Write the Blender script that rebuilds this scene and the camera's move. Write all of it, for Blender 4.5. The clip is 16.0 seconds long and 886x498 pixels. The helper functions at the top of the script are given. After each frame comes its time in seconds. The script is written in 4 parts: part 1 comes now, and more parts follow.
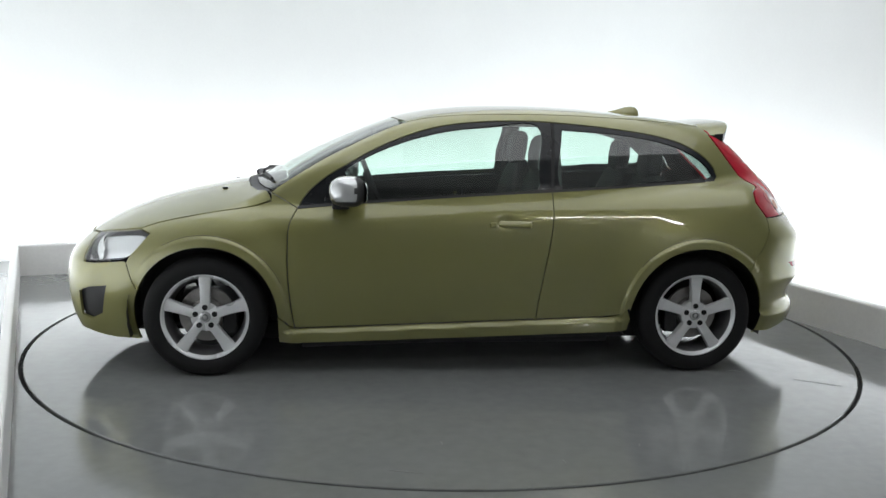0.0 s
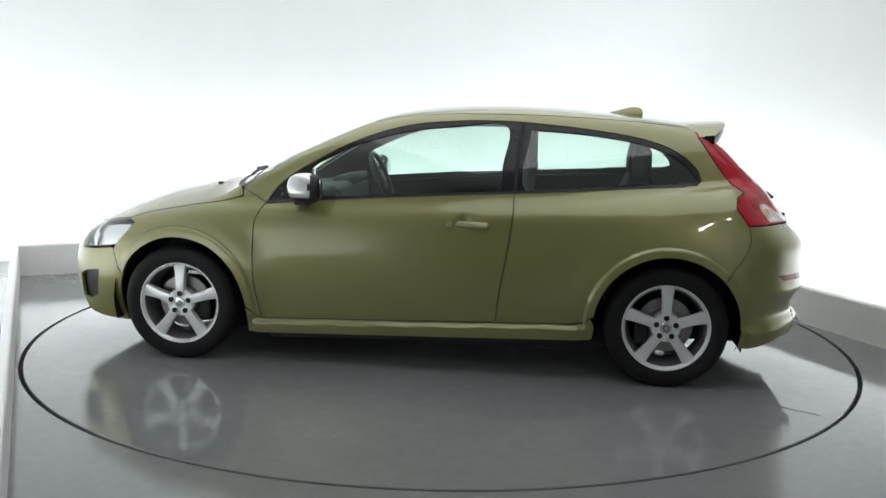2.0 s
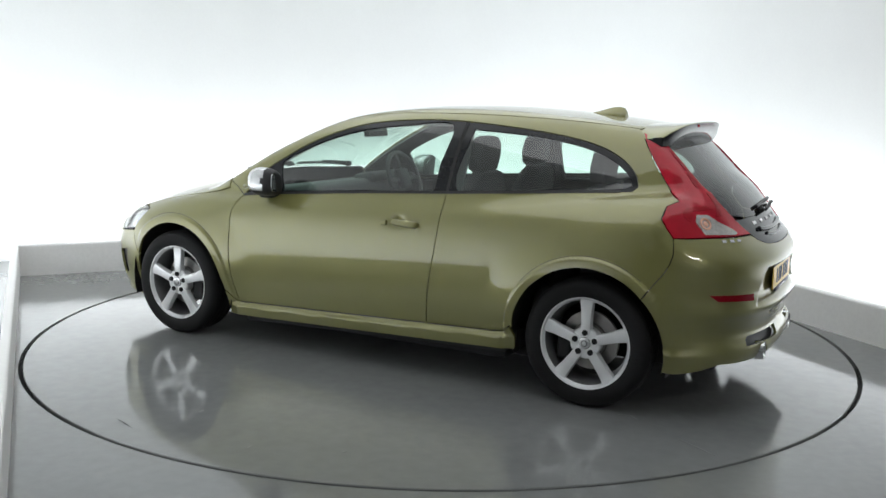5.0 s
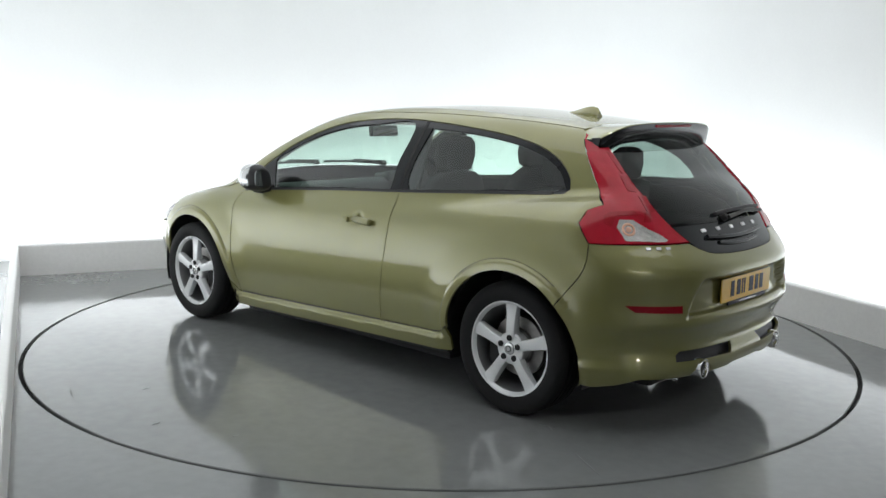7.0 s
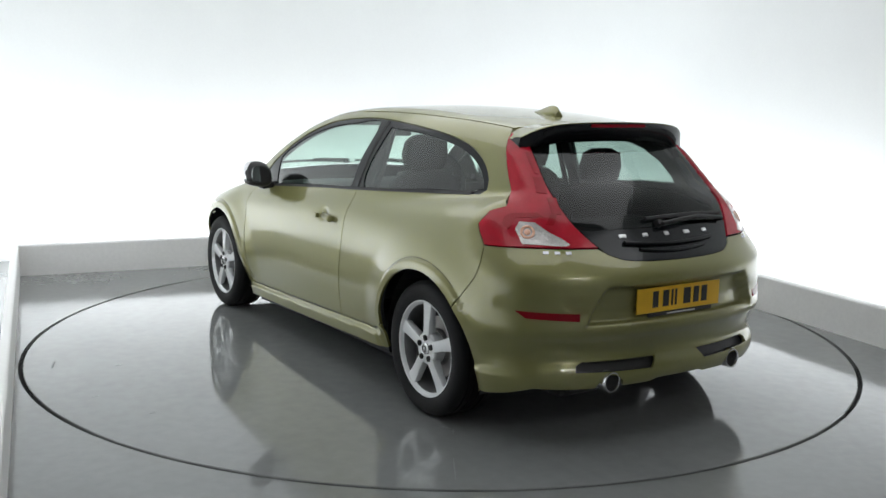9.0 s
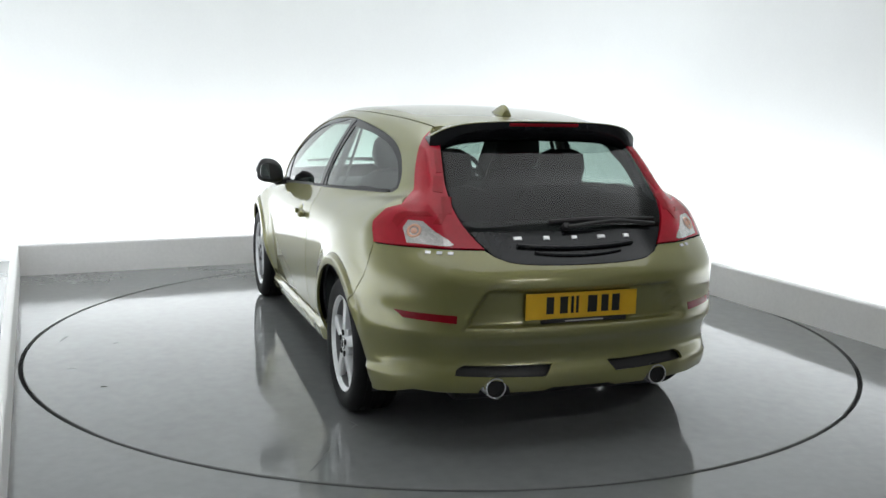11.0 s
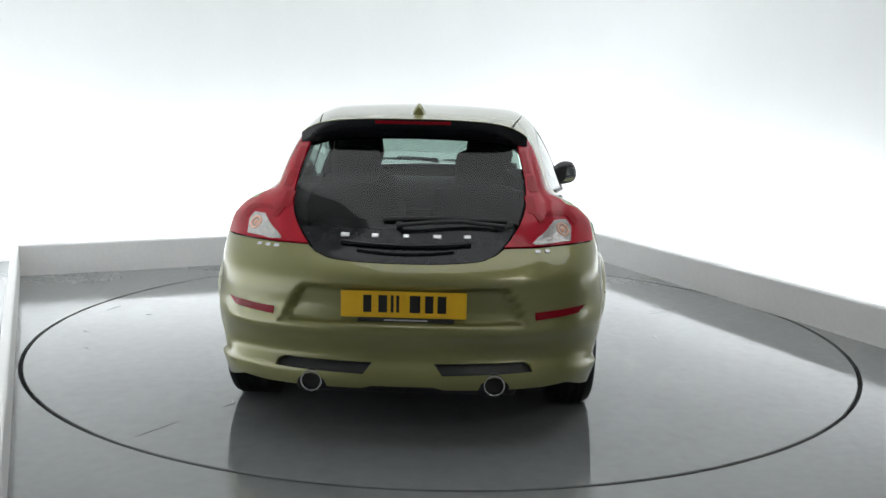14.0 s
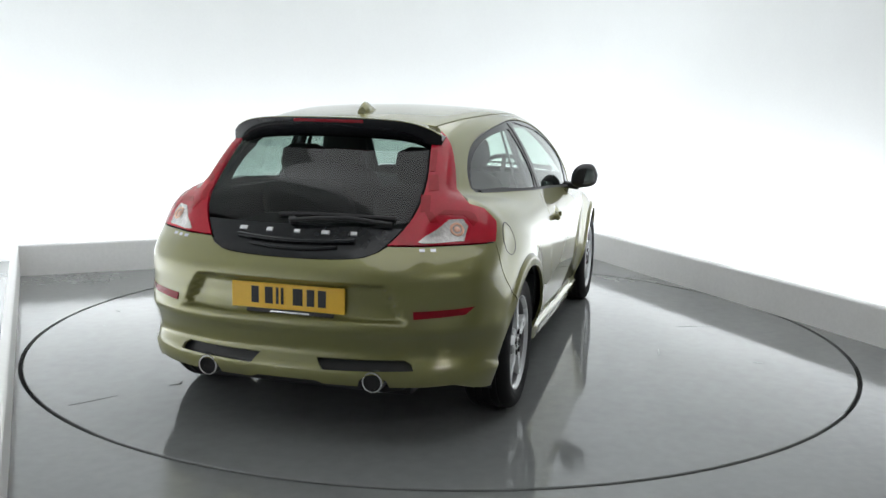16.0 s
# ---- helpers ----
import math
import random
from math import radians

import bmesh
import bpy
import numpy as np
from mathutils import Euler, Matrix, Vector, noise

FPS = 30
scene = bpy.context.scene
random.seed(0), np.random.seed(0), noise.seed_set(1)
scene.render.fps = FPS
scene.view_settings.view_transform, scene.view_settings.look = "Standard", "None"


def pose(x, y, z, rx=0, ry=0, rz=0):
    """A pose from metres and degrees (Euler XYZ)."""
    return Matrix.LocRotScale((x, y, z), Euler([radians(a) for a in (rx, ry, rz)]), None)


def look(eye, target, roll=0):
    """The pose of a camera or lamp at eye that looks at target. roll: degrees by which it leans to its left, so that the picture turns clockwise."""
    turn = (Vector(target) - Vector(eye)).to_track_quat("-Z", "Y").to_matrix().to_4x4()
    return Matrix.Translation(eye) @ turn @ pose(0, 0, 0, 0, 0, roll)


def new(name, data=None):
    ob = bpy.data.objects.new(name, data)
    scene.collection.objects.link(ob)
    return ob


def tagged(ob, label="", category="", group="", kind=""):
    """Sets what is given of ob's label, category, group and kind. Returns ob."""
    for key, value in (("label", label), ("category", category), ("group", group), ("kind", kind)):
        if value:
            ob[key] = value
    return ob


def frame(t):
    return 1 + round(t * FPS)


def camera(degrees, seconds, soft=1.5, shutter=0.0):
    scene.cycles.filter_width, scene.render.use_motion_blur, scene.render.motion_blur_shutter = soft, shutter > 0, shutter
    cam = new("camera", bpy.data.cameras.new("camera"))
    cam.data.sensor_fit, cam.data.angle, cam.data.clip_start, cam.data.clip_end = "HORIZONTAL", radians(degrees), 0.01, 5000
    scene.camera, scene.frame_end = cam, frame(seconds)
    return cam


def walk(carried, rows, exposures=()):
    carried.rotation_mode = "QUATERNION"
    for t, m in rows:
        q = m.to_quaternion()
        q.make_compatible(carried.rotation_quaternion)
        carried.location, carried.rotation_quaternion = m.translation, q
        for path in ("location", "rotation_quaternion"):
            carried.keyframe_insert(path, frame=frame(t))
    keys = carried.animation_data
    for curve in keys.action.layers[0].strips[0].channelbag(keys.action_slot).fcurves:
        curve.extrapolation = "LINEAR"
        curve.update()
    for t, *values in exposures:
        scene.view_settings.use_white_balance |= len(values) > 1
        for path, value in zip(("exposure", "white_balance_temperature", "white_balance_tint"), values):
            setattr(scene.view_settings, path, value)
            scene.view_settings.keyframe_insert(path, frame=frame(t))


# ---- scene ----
cam = camera(51.35, 16.0, soft=1.5)
EYE, AIM = (0.035, -5.7583, 1.459), (0.0049, -0.8225, 0.6608)
walk(cam, [(0.0, look(EYE, AIM, 1.207)), (16.0, look(EYE, AIM, 1.207))])

# turn of the table: degrees at t seconds, clockwise seen from above
TURN0, TURN_RATE, TURN_EASE = 186.52, -6.9035, -0.0058
TABLE_AT = (0.0, 0.0)
TABLE_R = 2.460
CAR_OFF = (0.020, 0.100)          # the car's middle, off the table's centre

# ---- light ----
world = bpy.data.worlds.new("studio_air")
world.use_nodes = True
world.node_tree.nodes["Background"].inputs[0].default_value = (0.9, 0.95, 1.0, 1)
world.node_tree.nodes["Background"].inputs[1].default_value = 0.1
scene.world = world
scene.view_settings.exposure = 0.0


def area(name, m, sx, sy, watts, colour):
    d = bpy.data.lights.new(name, "AREA")
    d.shape, d.size, d.size_y, d.energy, d.color = "RECTANGLE", sx, sy, watts, colour
    ob = new(name, d)
    ob.matrix_world = m
    return ob


# room axes: A back left corner of the floor, E1 along the back wall, E2 towards the front
A = Vector((-3.376, 1.434, 0))
E1 = Vector((0.9016, 0.4325, 0)).normalized()
E2 = Vector((0.4325, -0.9016, 0)).normalized()
BAY = 4.982


def room(u, v, z=0.0):
    return A + E1 * u + E2 * v + Vector((0, 0, z))


def frame_at(u, v, z, turn=0.0):
    """Pose whose x runs along E1 and whose -y runs along E2."""
    m = Matrix((E1, -E2, Vector((0, 0, 1)))).transposed().to_4x4()
    m.translation = room(u, v, z)
    return m @ pose(0, 0, 0, 0, 0, turn)


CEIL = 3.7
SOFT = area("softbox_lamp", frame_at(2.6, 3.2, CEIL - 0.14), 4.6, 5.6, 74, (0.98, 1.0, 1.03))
for nm, u, v, turn, length, lean in (("cove_lamp_back", BAY / 2, -0.18, 0, BAY + 0.6, 140), ("cove_lamp_left", -0.20, 2.9, 90, 6.0, 140), ("cove_lamp_right", BAY + 0.18, 2.9, 90, 6.0, 220)):
    area(nm, frame_at(u, v, 0.10, turn) @ pose(0, 0, 0, lean, 0, 0), length, 0.16, 53 * length / 5, (0.975, 1.0, 1.03))

# ---- materials ----


def material(name, colour, rough=0.5, metal=0.0, coat=0.0, bump=0.0, scale=30.0, vary=0.08, coarse=2.0, spec=0.5, trans=0.0, emit=0.0, rough_vary=0.06):
    m = bpy.data.materials.new(name)
    m.use_nodes = True
    nt = m.node_tree
    b = nt.nodes["Principled BSDF"]
    b.inputs["Base Color"].default_value = (*colour, 1)
    b.inputs["Roughness"].default_value = rough
    b.inputs["Metallic"].default_value = metal
    b.inputs["Specular IOR Level"].default_value = spec
    b.inputs["Coat Weight"].default_value = coat
    b.inputs["Coat Roughness"].default_value = 0.03
    b.inputs["Transmission Weight"].default_value = trans
    if emit:
        b.inputs["Emission Color"].default_value = (*colour, 1)
        b.inputs["Emission Strength"].default_value = emit
    co = nt.nodes.new("ShaderNodeTexCoord")
    fine = nt.nodes.new("ShaderNodeTexNoise")
    fine.inputs["Scale"].default_value, fine.inputs["Detail"].default_value = scale, 4
    wide = nt.nodes.new("ShaderNodeTexNoise")
    wide.inputs["Scale"].default_value, wide.inputs["Detail"].default_value = coarse, 3
    for n in (fine, wide):
        nt.links.new(co.outputs["Object"], n.inputs["Vector"])
    if vary:
        add = nt.nodes.new("ShaderNodeMath")
        add.operation = "ADD"
        nt.links.new(fine.outputs["Fac"], add.inputs[0])
        nt.links.new(wide.outputs["Fac"], add.inputs[1])
        ramp = nt.nodes.new("ShaderNodeMapRange")
        ramp.inputs["From Min"].default_value, ramp.inputs["From Max"].default_value = 0.6, 1.4
        ramp.inputs["To Min"].default_value, ramp.inputs["To Max"].default_value = 1 - vary, 1 + vary
        nt.links.new(add.outputs[0], ramp.inputs["Value"])
        mul = nt.nodes.new("ShaderNodeMix")
        mul.data_type, mul.blend_type = "RGBA", "MULTIPLY"
        mul.inputs["Factor"].default_value = 1
        mul.inputs["A"].default_value = (*colour, 1)
        nt.links.new(ramp.outputs[0], mul.inputs["B"])
        nt.links.new(mul.outputs["Result"], b.inputs["Base Color"])
    if rough_vary:
        rr = nt.nodes.new("ShaderNodeMapRange")
        rr.inputs["From Min"].default_value, rr.inputs["From Max"].default_value = 0.3, 0.7
        rr.inputs["To Min"].default_value, rr.inputs["To Max"].default_value = max(0.01, rough - rough_vary), rough + rough_vary
        nt.links.new(wide.outputs["Fac"], rr.inputs["Value"])
        nt.links.new(rr.outputs[0], b.inputs["Roughness"])
    if bump:
        bn = nt.nodes.new("ShaderNodeBump")
        bn.inputs["Strength"].default_value, bn.inputs["Distance"].default_value = bump, 0.004
        nt.links.new(fine.outputs["Fac"], bn.inputs["Height"])
        nt.links.new(bn.outputs[0], b.inputs["Normal"])
    return m


def pane(name, tint, gloss=1.0, rough=0.01, sheen=0.09):
    """Thin tinted glass: clear straight through, with a sheen that grows towards grazing."""
    m = bpy.data.materials.new(name)
    m.use_nodes = True
    nt = m.node_tree
    nt.nodes.remove(nt.nodes["Principled BSDF"])
    out = nt.nodes["Material Output"]
    t, g, mix, lw, pw, ma = (nt.nodes.new(k) for k in ("ShaderNodeBsdfTransparent", "ShaderNodeBsdfGlossy", "ShaderNodeMixShader", "ShaderNodeLayerWeight", "ShaderNodeMath", "ShaderNodeMath"))
    t.inputs["Color"].default_value = (*tint, 1)
    g.inputs["Color"].default_value = (gloss, gloss, gloss, 1)
    g.inputs["Roughness"].default_value = rough
    lw.inputs["Blend"].default_value = 0.5
    pw.operation, ma.operation = "POWER", "MULTIPLY_ADD"
    pw.inputs[1].default_value = 4.5
    ma.inputs[1].default_value, ma.inputs[2].default_value = 0.85, sheen
    nt.links.new(lw.outputs["Facing"], pw.inputs[0])
    nt.links.new(pw.outputs[0], ma.inputs[0])
    nt.links.new(ma.outputs[0], mix.inputs[0])
    nt.links.new(t.outputs[0], mix.inputs[1])
    nt.links.new(g.outputs[0], mix.inputs[2])
    nt.links.new(mix.outputs[0], out.inputs["Surface"])
    return m


M_WALL = material("white_wall_paint", (0.86, 0.88, 0.88), 0.7, vary=0.02, bump=0.03, scale=60)
M_KERB = material("white_kerb_paint", (0.82, 0.81, 0.80), 0.45, vary=0.05, bump=0.04, scale=40)
M_FLOOR = material("grey_epoxy_floor", (0.206, 0.214, 0.211), 0.11, spec=0.75, vary=0.09, bump=0.012, scale=18, coarse=0.9, rough_vary=0.04)
M_TABLE = material("grey_epoxy_table", (0.206, 0.214, 0.211), 0.075, spec=0.78, vary=0.10, bump=0.006, scale=14, coarse=1.3, rough_vary=0.03)
M_GROOVE = material("black_groove_rubber", (0.012, 0.012, 0.013), 0.7)
M_DARKWALL = material("grey_studio_wall", (0.60, 0.61, 0.61), 0.8)
M_SCUFF = material("dark_scuff", (0.15, 0.155, 0.155), 0.6)
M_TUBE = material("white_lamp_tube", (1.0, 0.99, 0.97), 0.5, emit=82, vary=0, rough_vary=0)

M_PAINT = material("olive_green_metallic_paint", (0.226, 0.217, 0.078), 0.36, metal=0.34, spec=0.12, coat=1.0, vary=0.04, scale=900, coarse=3, rough_vary=0.02)
M_PAINT.node_tree.nodes["Principled BSDF"].inputs["Coat IOR"].default_value = 1.70
M_INNER = material("dark_inner_metal", (0.02, 0.02, 0.02), 0.8)
M_TRIM = material("gloss_black_trim", (0.010, 0.011, 0.013), 0.14, coat=0.0, spec=0.38, vary=0.1)
M_PLASTIC = material("black_grained_plastic", (0.018, 0.018, 0.019), 0.5, bump=0.05, scale=200)
M_RUBBER = material("black_tyre_rubber", (0.009, 0.009, 0.0095), 0.7, bump=0.1, scale=220, vary=0.15, spec=0.25)
M_ALLOY = material("silver_alloy_paint", (0.72, 0.73, 0.74), 0.3, metal=0.35, coat=0.4, vary=0.03)
# alloy of the wheel barrel, with the shade behind the spokes put into its colour
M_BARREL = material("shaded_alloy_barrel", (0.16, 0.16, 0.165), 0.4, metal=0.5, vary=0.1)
M_STEEL = material("grey_brake_steel", (0.3, 0.29, 0.28), 0.4, metal=0.9, vary=0.2)
M_DARKSTEEL = material("dark_cast_iron", (0.025, 0.025, 0.026), 0.6, metal=0.5)
M_BOWL = material("bright_lamp_reflector", (0.90, 0.91, 0.92), 0.24, metal=0.6, coat=0.5, vary=0.1, scale=12)
M_CHROME = material("chrome", (0.8, 0.8, 0.8), 0.08, metal=1.0, vary=0)
M_SATIN = material("satin_silver_paint", (0.72, 0.73, 0.74), 0.22, metal=0.7, coat=0.6, vary=0.02)
M_RED = material("red_lamp_lens", (0.43, 0.007, 0.022), 0.12, spec=0.35, coat=0.2, vary=0.2, scale=14, coarse=5)
M_DARKRED = material("dark_red_reflector", (0.22, 0.004, 0.010), 0.16, spec=0.25, vary=0.1)
M_SEGMENT = material("deep_red_lamp_segment", (0.33, 0.005, 0.015), 0.12, spec=0.35, vary=0.15, scale=20)
M_LENS = material("clear_ribbed_lens", (0.66, 0.62, 0.60), 0.12, metal=0.6, coat=1.0, bump=0.6, scale=70, vary=0.25)
M_AMBER = material("pale_amber_bulb_cover", (0.75, 0.42, 0.3), 0.15, coat=0.5)
M_GLASS = pane("green_tinted_glass", (0.70, 0.83, 0.77), sheen=0.10)
M_DARKGLASS = pane("smoked_hatch_glass", (0.31, 0.37, 0.35), sheen=0.035)
M_CLEAR = pane("clear_lamp_cover", (0.93, 0.94, 0.94))
M_PLATE = material("yellow_plate_plastic", (0.80, 0.47, 0.02), 0.35, vary=0.05)
M_INK = material("black_plate_ink", (0.01, 0.01, 0.01), 0.5)
M_BADGE = material("bright_chrome_badge", (0.9, 0.9, 0.9), 0.25, metal=0.6, vary=0)
M_SEAT = material("charcoal_seat_fabric", (0.028, 0.029, 0.031), 0.85, bump=0.015, scale=120)
M_DASH = material("dark_grey_dashboard_vinyl", (0.065, 0.069, 0.072), 0.6, bump=0.05, scale=150)
M_HEADLINER = material("pale_grey_headlining", (0.33, 0.33, 0.32), 0.9, bump=0.04, scale=150)
M_CARPET = material("dark_carpet", (0.02, 0.02, 0.021), 0.95, bump=0.08, scale=120)
M_MIRROR = material("mirror_glass", (0.75, 0.8, 0.8), 0.02, metal=1.0, vary=0, rough_vary=0)

# ---- mesh helpers ----


def mesh_ob(name, verts, faces, mats, parent=None, label="", smooth=True, slots=None, normals=None):
    me = bpy.data.meshes.new(name)
    me.from_pydata([tuple(map(float, v)) for v in verts], [], [tuple(map(int, f)) for f in faces])
    for m in (mats if isinstance(mats, (list, tuple)) else [mats]):
        me.materials.append(m)
    if slots is not None:
        me.polygons.foreach_set("material_index", np.asarray(slots, dtype=np.int32))
    me.polygons.foreach_set("use_smooth", np.full(len(me.polygons), bool(smooth)))
    me.update()
    if normals is not None:
        me.normals_split_custom_set_from_vertices([tuple(n) for n in normals])
    ob = new(name, me)
    if parent is not None:
        ob.parent = parent
    if label:
        ob["label"] = label
    return ob


def part(name, bm, mat, parent, label="", smooth=False):
    me = bpy.data.meshes.new(name)
    bmesh.ops.recalc_face_normals(bm, faces=bm.faces)
    bm.to_mesh(me)
    bm.free()
    for m in (mat if isinstance(mat, (list, tuple)) else [mat]):
        me.materials.append(m)
    me.polygons.foreach_set("use_smooth", np.full(len(me.polygons), bool(smooth)))
    if smooth:
        me.set_sharp_from_angle(angle=radians(38))
    ob = new(name, me)
    ob.parent = parent
    if label:
        ob["label"] = label
    return ob


def box(sx, sy, sz, m=None, bevel=0.0, seg=2, taper=None):
    """A bevelled box; taper scales its top in x and y."""
    bm = bmesh.new()
    bmesh.ops.create_cube(bm, size=1.0)
    for v in bm.verts:
        k = taper if taper and v.co.z > 0 else (1, 1)
        v.co = Vector((v.co.x * sx * k[0], v.co.y * sy * k[1], v.co.z * sz))
    if bevel:
        bmesh.ops.bevel(bm, geom=bm.edges[:], offset=bevel, segments=seg, profile=0.6, affect="EDGES")
    if m is not None:
        bm.transform(m)
    return bm


def lathe(profile, seg=48, closed=False, m=None):
    """profile: (radius, height along z) turned about z."""
    bm = bmesh.new()
    rings = []
    for r, h in profile:
        rings.append([bm.verts.new((r * math.cos(2 * math.pi * i / seg), r * math.sin(2 * math.pi * i / seg), h)) for i in range(seg)])
    pairs = list(zip(rings, rings[1:])) + ([(rings[-1], rings[0])] if closed else [])
    for a, b in pairs:
        for i in range(seg):
            j = (i + 1) % seg
            bm.faces.new((a[i], a[j], b[j], b[i]))
    if not closed:
        for ring in (rings[0], rings[-1]):
            if (ring[0].co - ring[seg // 2].co).length > 1e-4:
                bm.faces.new(ring)
    bmesh.ops.remove_doubles(bm, verts=bm.verts, dist=1e-5)
    if m is not None:
        bm.transform(m)
    return bm


def prism(outline, h, m=None, bevel=0.0):
    """A closed outline (x, y) raised by h along z."""
    bm = bmesh.new()
    f = bm.faces.new([bm.verts.new((x, y, 0)) for x, y in outline])
    g = bmesh.ops.extrude_face_region(bm, geom=[f])
    bmesh.ops.translate(bm, verts=[e for e in g["geom"] if isinstance(e, bmesh.types.BMVert)], vec=(0, 0, h))
    if bevel:
        bmesh.ops.bevel(bm, geom=bm.edges[:], offset=bevel, segments=2, profile=0.6, affect="EDGES")
    if m is not None:
        bm.transform(m)
    return bm


def join(bms):
    out = bmesh.new()
    tmp = bpy.data.meshes.new("tmp")
    for b in bms:
        b.to_mesh(tmp)
        b.free()
        out.from_mesh(tmp)
    bpy.data.meshes.remove(tmp)
    return out


def tube(points, r, seg=10):
    """A round rod along points."""
    pts = [Vector(p) for p in points]
    bm = bmesh.new()
    rings = []
    for i, p in enumerate(pts):
        d = (pts[min(i + 1, len(pts) - 1)] - pts[max(i - 1, 0)]).normalized()
        q = d.to_track_quat("Z", "Y")
        rings.append([bm.verts.new(p + q @ Vector((r * math.cos(2 * math.pi * k / seg), r * math.sin(2 * math.pi * k / seg), 0))) for k in range(seg)])
    for a, b in zip(rings, rings[1:]):
        for k in range(seg):
            bm.faces.new((a[k], a[(k + 1) % seg], b[(k + 1) % seg], b[k]))
    bm.faces.new(rings[0])
    bm.faces.new(rings[-1])
    return bm


# ---- the bay ----
def build_bay():
    R = TABLE_R
    at = Vector((*TABLE_AT, 0))
    # floor with the round hole of the turntable
    verts, faces = [], []
    N = 160
    for i in range(N):
        a = 2 * math.pi * i / N
        d = Vector((math.cos(a), math.sin(a), 0))
        verts.append(at + d * (R + 0.012))
    for i in range(N):
        a = 2 * math.pi * i / N
        verts.append(Vector((math.cos(a), math.sin(a), 0)) * 14)
    for i in range(N):
        verts.append(verts[i] - Vector((0, 0, 0.05)))
    for i in range(N):
        j = (i + 1) % N
        faces += [(i, N + i, N + j, j), (i, j, 2 * N + j, 2 * N + i)]
    fl = mesh_ob("floor", verts, faces, M_FLOOR, smooth=False)
    tagged(fl, "glossy grey epoxy studio floor round a turntable", "floor", kind="structure")
    pit = part("turntable_pit", lathe([(2.75, -0.05), (2.75, -0.06)], 64), M_GROOVE, None)
    tagged(pit, "black bottom of the turntable groove", "floor", kind="structure")

    def kerb(name, p, q, back):
        """A low upright board from p to q with a rounded top edge; back points away from the floor."""
        p, q = Vector(p), Vector(q)
        d = (q - p)
        n = Vector(back).normalized()
        prof = [(0, 0), (0, 0.238), (0.004, 0.246), (0.012, 0.250), (0.05, 0.250), (0.05, 0)]
        bm = bmesh.new()
        ends = []
        for o in (p, q):
            ends.append([bm.verts.new(o + n * a + Vector((0, 0, h))) for a, h in prof])
        for i in range(len(prof)):
            j = (i + 1) % len(prof)
            bm.faces.new((ends[0][i], ends[1][i], ends[1][j], ends[0][j]))
        bm.faces.new(ends[0])
        bm.faces.new(ends[1])
        ob = part(name, bm, M_KERB, None)
        return tagged(ob, "low white painted kerb board along the studio wall", "kerb", kind="structure")

    kerb("kerb_back", room(0, 0), room(BAY, 0), -E2)
    kerb("kerb_left", room(0, -0.05), A + (Vector((-1.665, -2.353, 0)) - A) * 1.40, -E1)
    kerb("kerb_right", room(BAY, -0.05), room(BAY - 0.281, 6.4), E1)

    # white wall behind the kerbs, running round three sides, coved into the ceiling
    OUT, END = 0.80, 7.0
    path = [(-OUT, END)]
    r = 0.95
    for k in range(13):
        a = math.pi / 2 * k / 12
        path.append((-OUT + r - r * math.cos(a), -OUT + r - r * math.sin(a)))
    for k in range(13):
        a = math.pi / 2 * k / 12
        path.append((BAY + OUT - r + r * math.sin(a), -OUT + r - r * math.cos(a)))
    path.append((BAY + OUT, END))
    verts, faces = [], []
    prof = [(0.0, 0.0)] + [(0, z) for z in (0.4, 0.9, 1.6, 2.3, CEIL - 0.6)]
    for k in range(1, 9):
        a = math.pi / 2 * k / 8
        prof.append((0.6 - 0.6 * math.cos(a), CEIL - 0.6 + 0.6 * math.sin(a)))
    cu, cv = BAY / 2, 3.2
    for u, v in path:
        du, dv = cu - u, (cv - v if v < 2 else 0)
        ln = math.hypot(du, dv)
        for inn, z in prof:
            verts.append(room(u + du / ln * inn, v + dv / ln * inn, z))
    m = len(prof)
    for i in range(len(path) - 1):
        for j in range(m - 1):
            faces.append((i * m + j, (i + 1) * m + j, (i + 1) * m + j + 1, i * m + j + 1))
    w = mesh_ob("wall_back", verts, faces, M_WALL)
    w.modifiers.new("thickness", "SOLIDIFY").thickness = 0.05
    tagged(w, "seamless bright white coved studio wall", "wall", kind="structure")
    c = part("ceiling", box(BAY + 2 * OUT - 0.9, 9.0, 0.06, frame_at(BAY / 2, 3.75, CEIL + 0.03)), M_WALL, None)
    tagged(c, "white studio ceiling above the turntable", "ceiling", kind="structure")
    # the rest of the hall, behind the camera
    for nm, u, v, sx, sy in (("wall_front", BAY / 2, 11.0, 15, 0.1), ("wall_hall_left", -4.8, 9.0, 0.1, 4.2), ("wall_hall_right", 10.0, 9.0, 0.1, 4.2), ("wall_hall_step_left", -2.86, 7.05, 3.9, 0.1), ("wall_hall_step_right", 7.98, 7.05, 4.0, 0.1)):
        o = part(nm, box(sx, sy, CEIL, frame_at(u, v, CEIL / 2)), M_DARKWALL, None)
        tagged(o, "plain grey wall of the studio hall", "wall", kind="structure")
    c2 = part("ceiling_hall", box(15, 5.2, 0.06, frame_at(BAY / 2, 9.75, CEIL + 0.11)), M_DARKWALL, None)
    tagged(c2, "plain grey ceiling of the studio hall", "ceiling", kind="structure")
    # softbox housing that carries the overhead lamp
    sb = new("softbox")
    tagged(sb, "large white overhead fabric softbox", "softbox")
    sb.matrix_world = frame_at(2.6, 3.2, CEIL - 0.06)
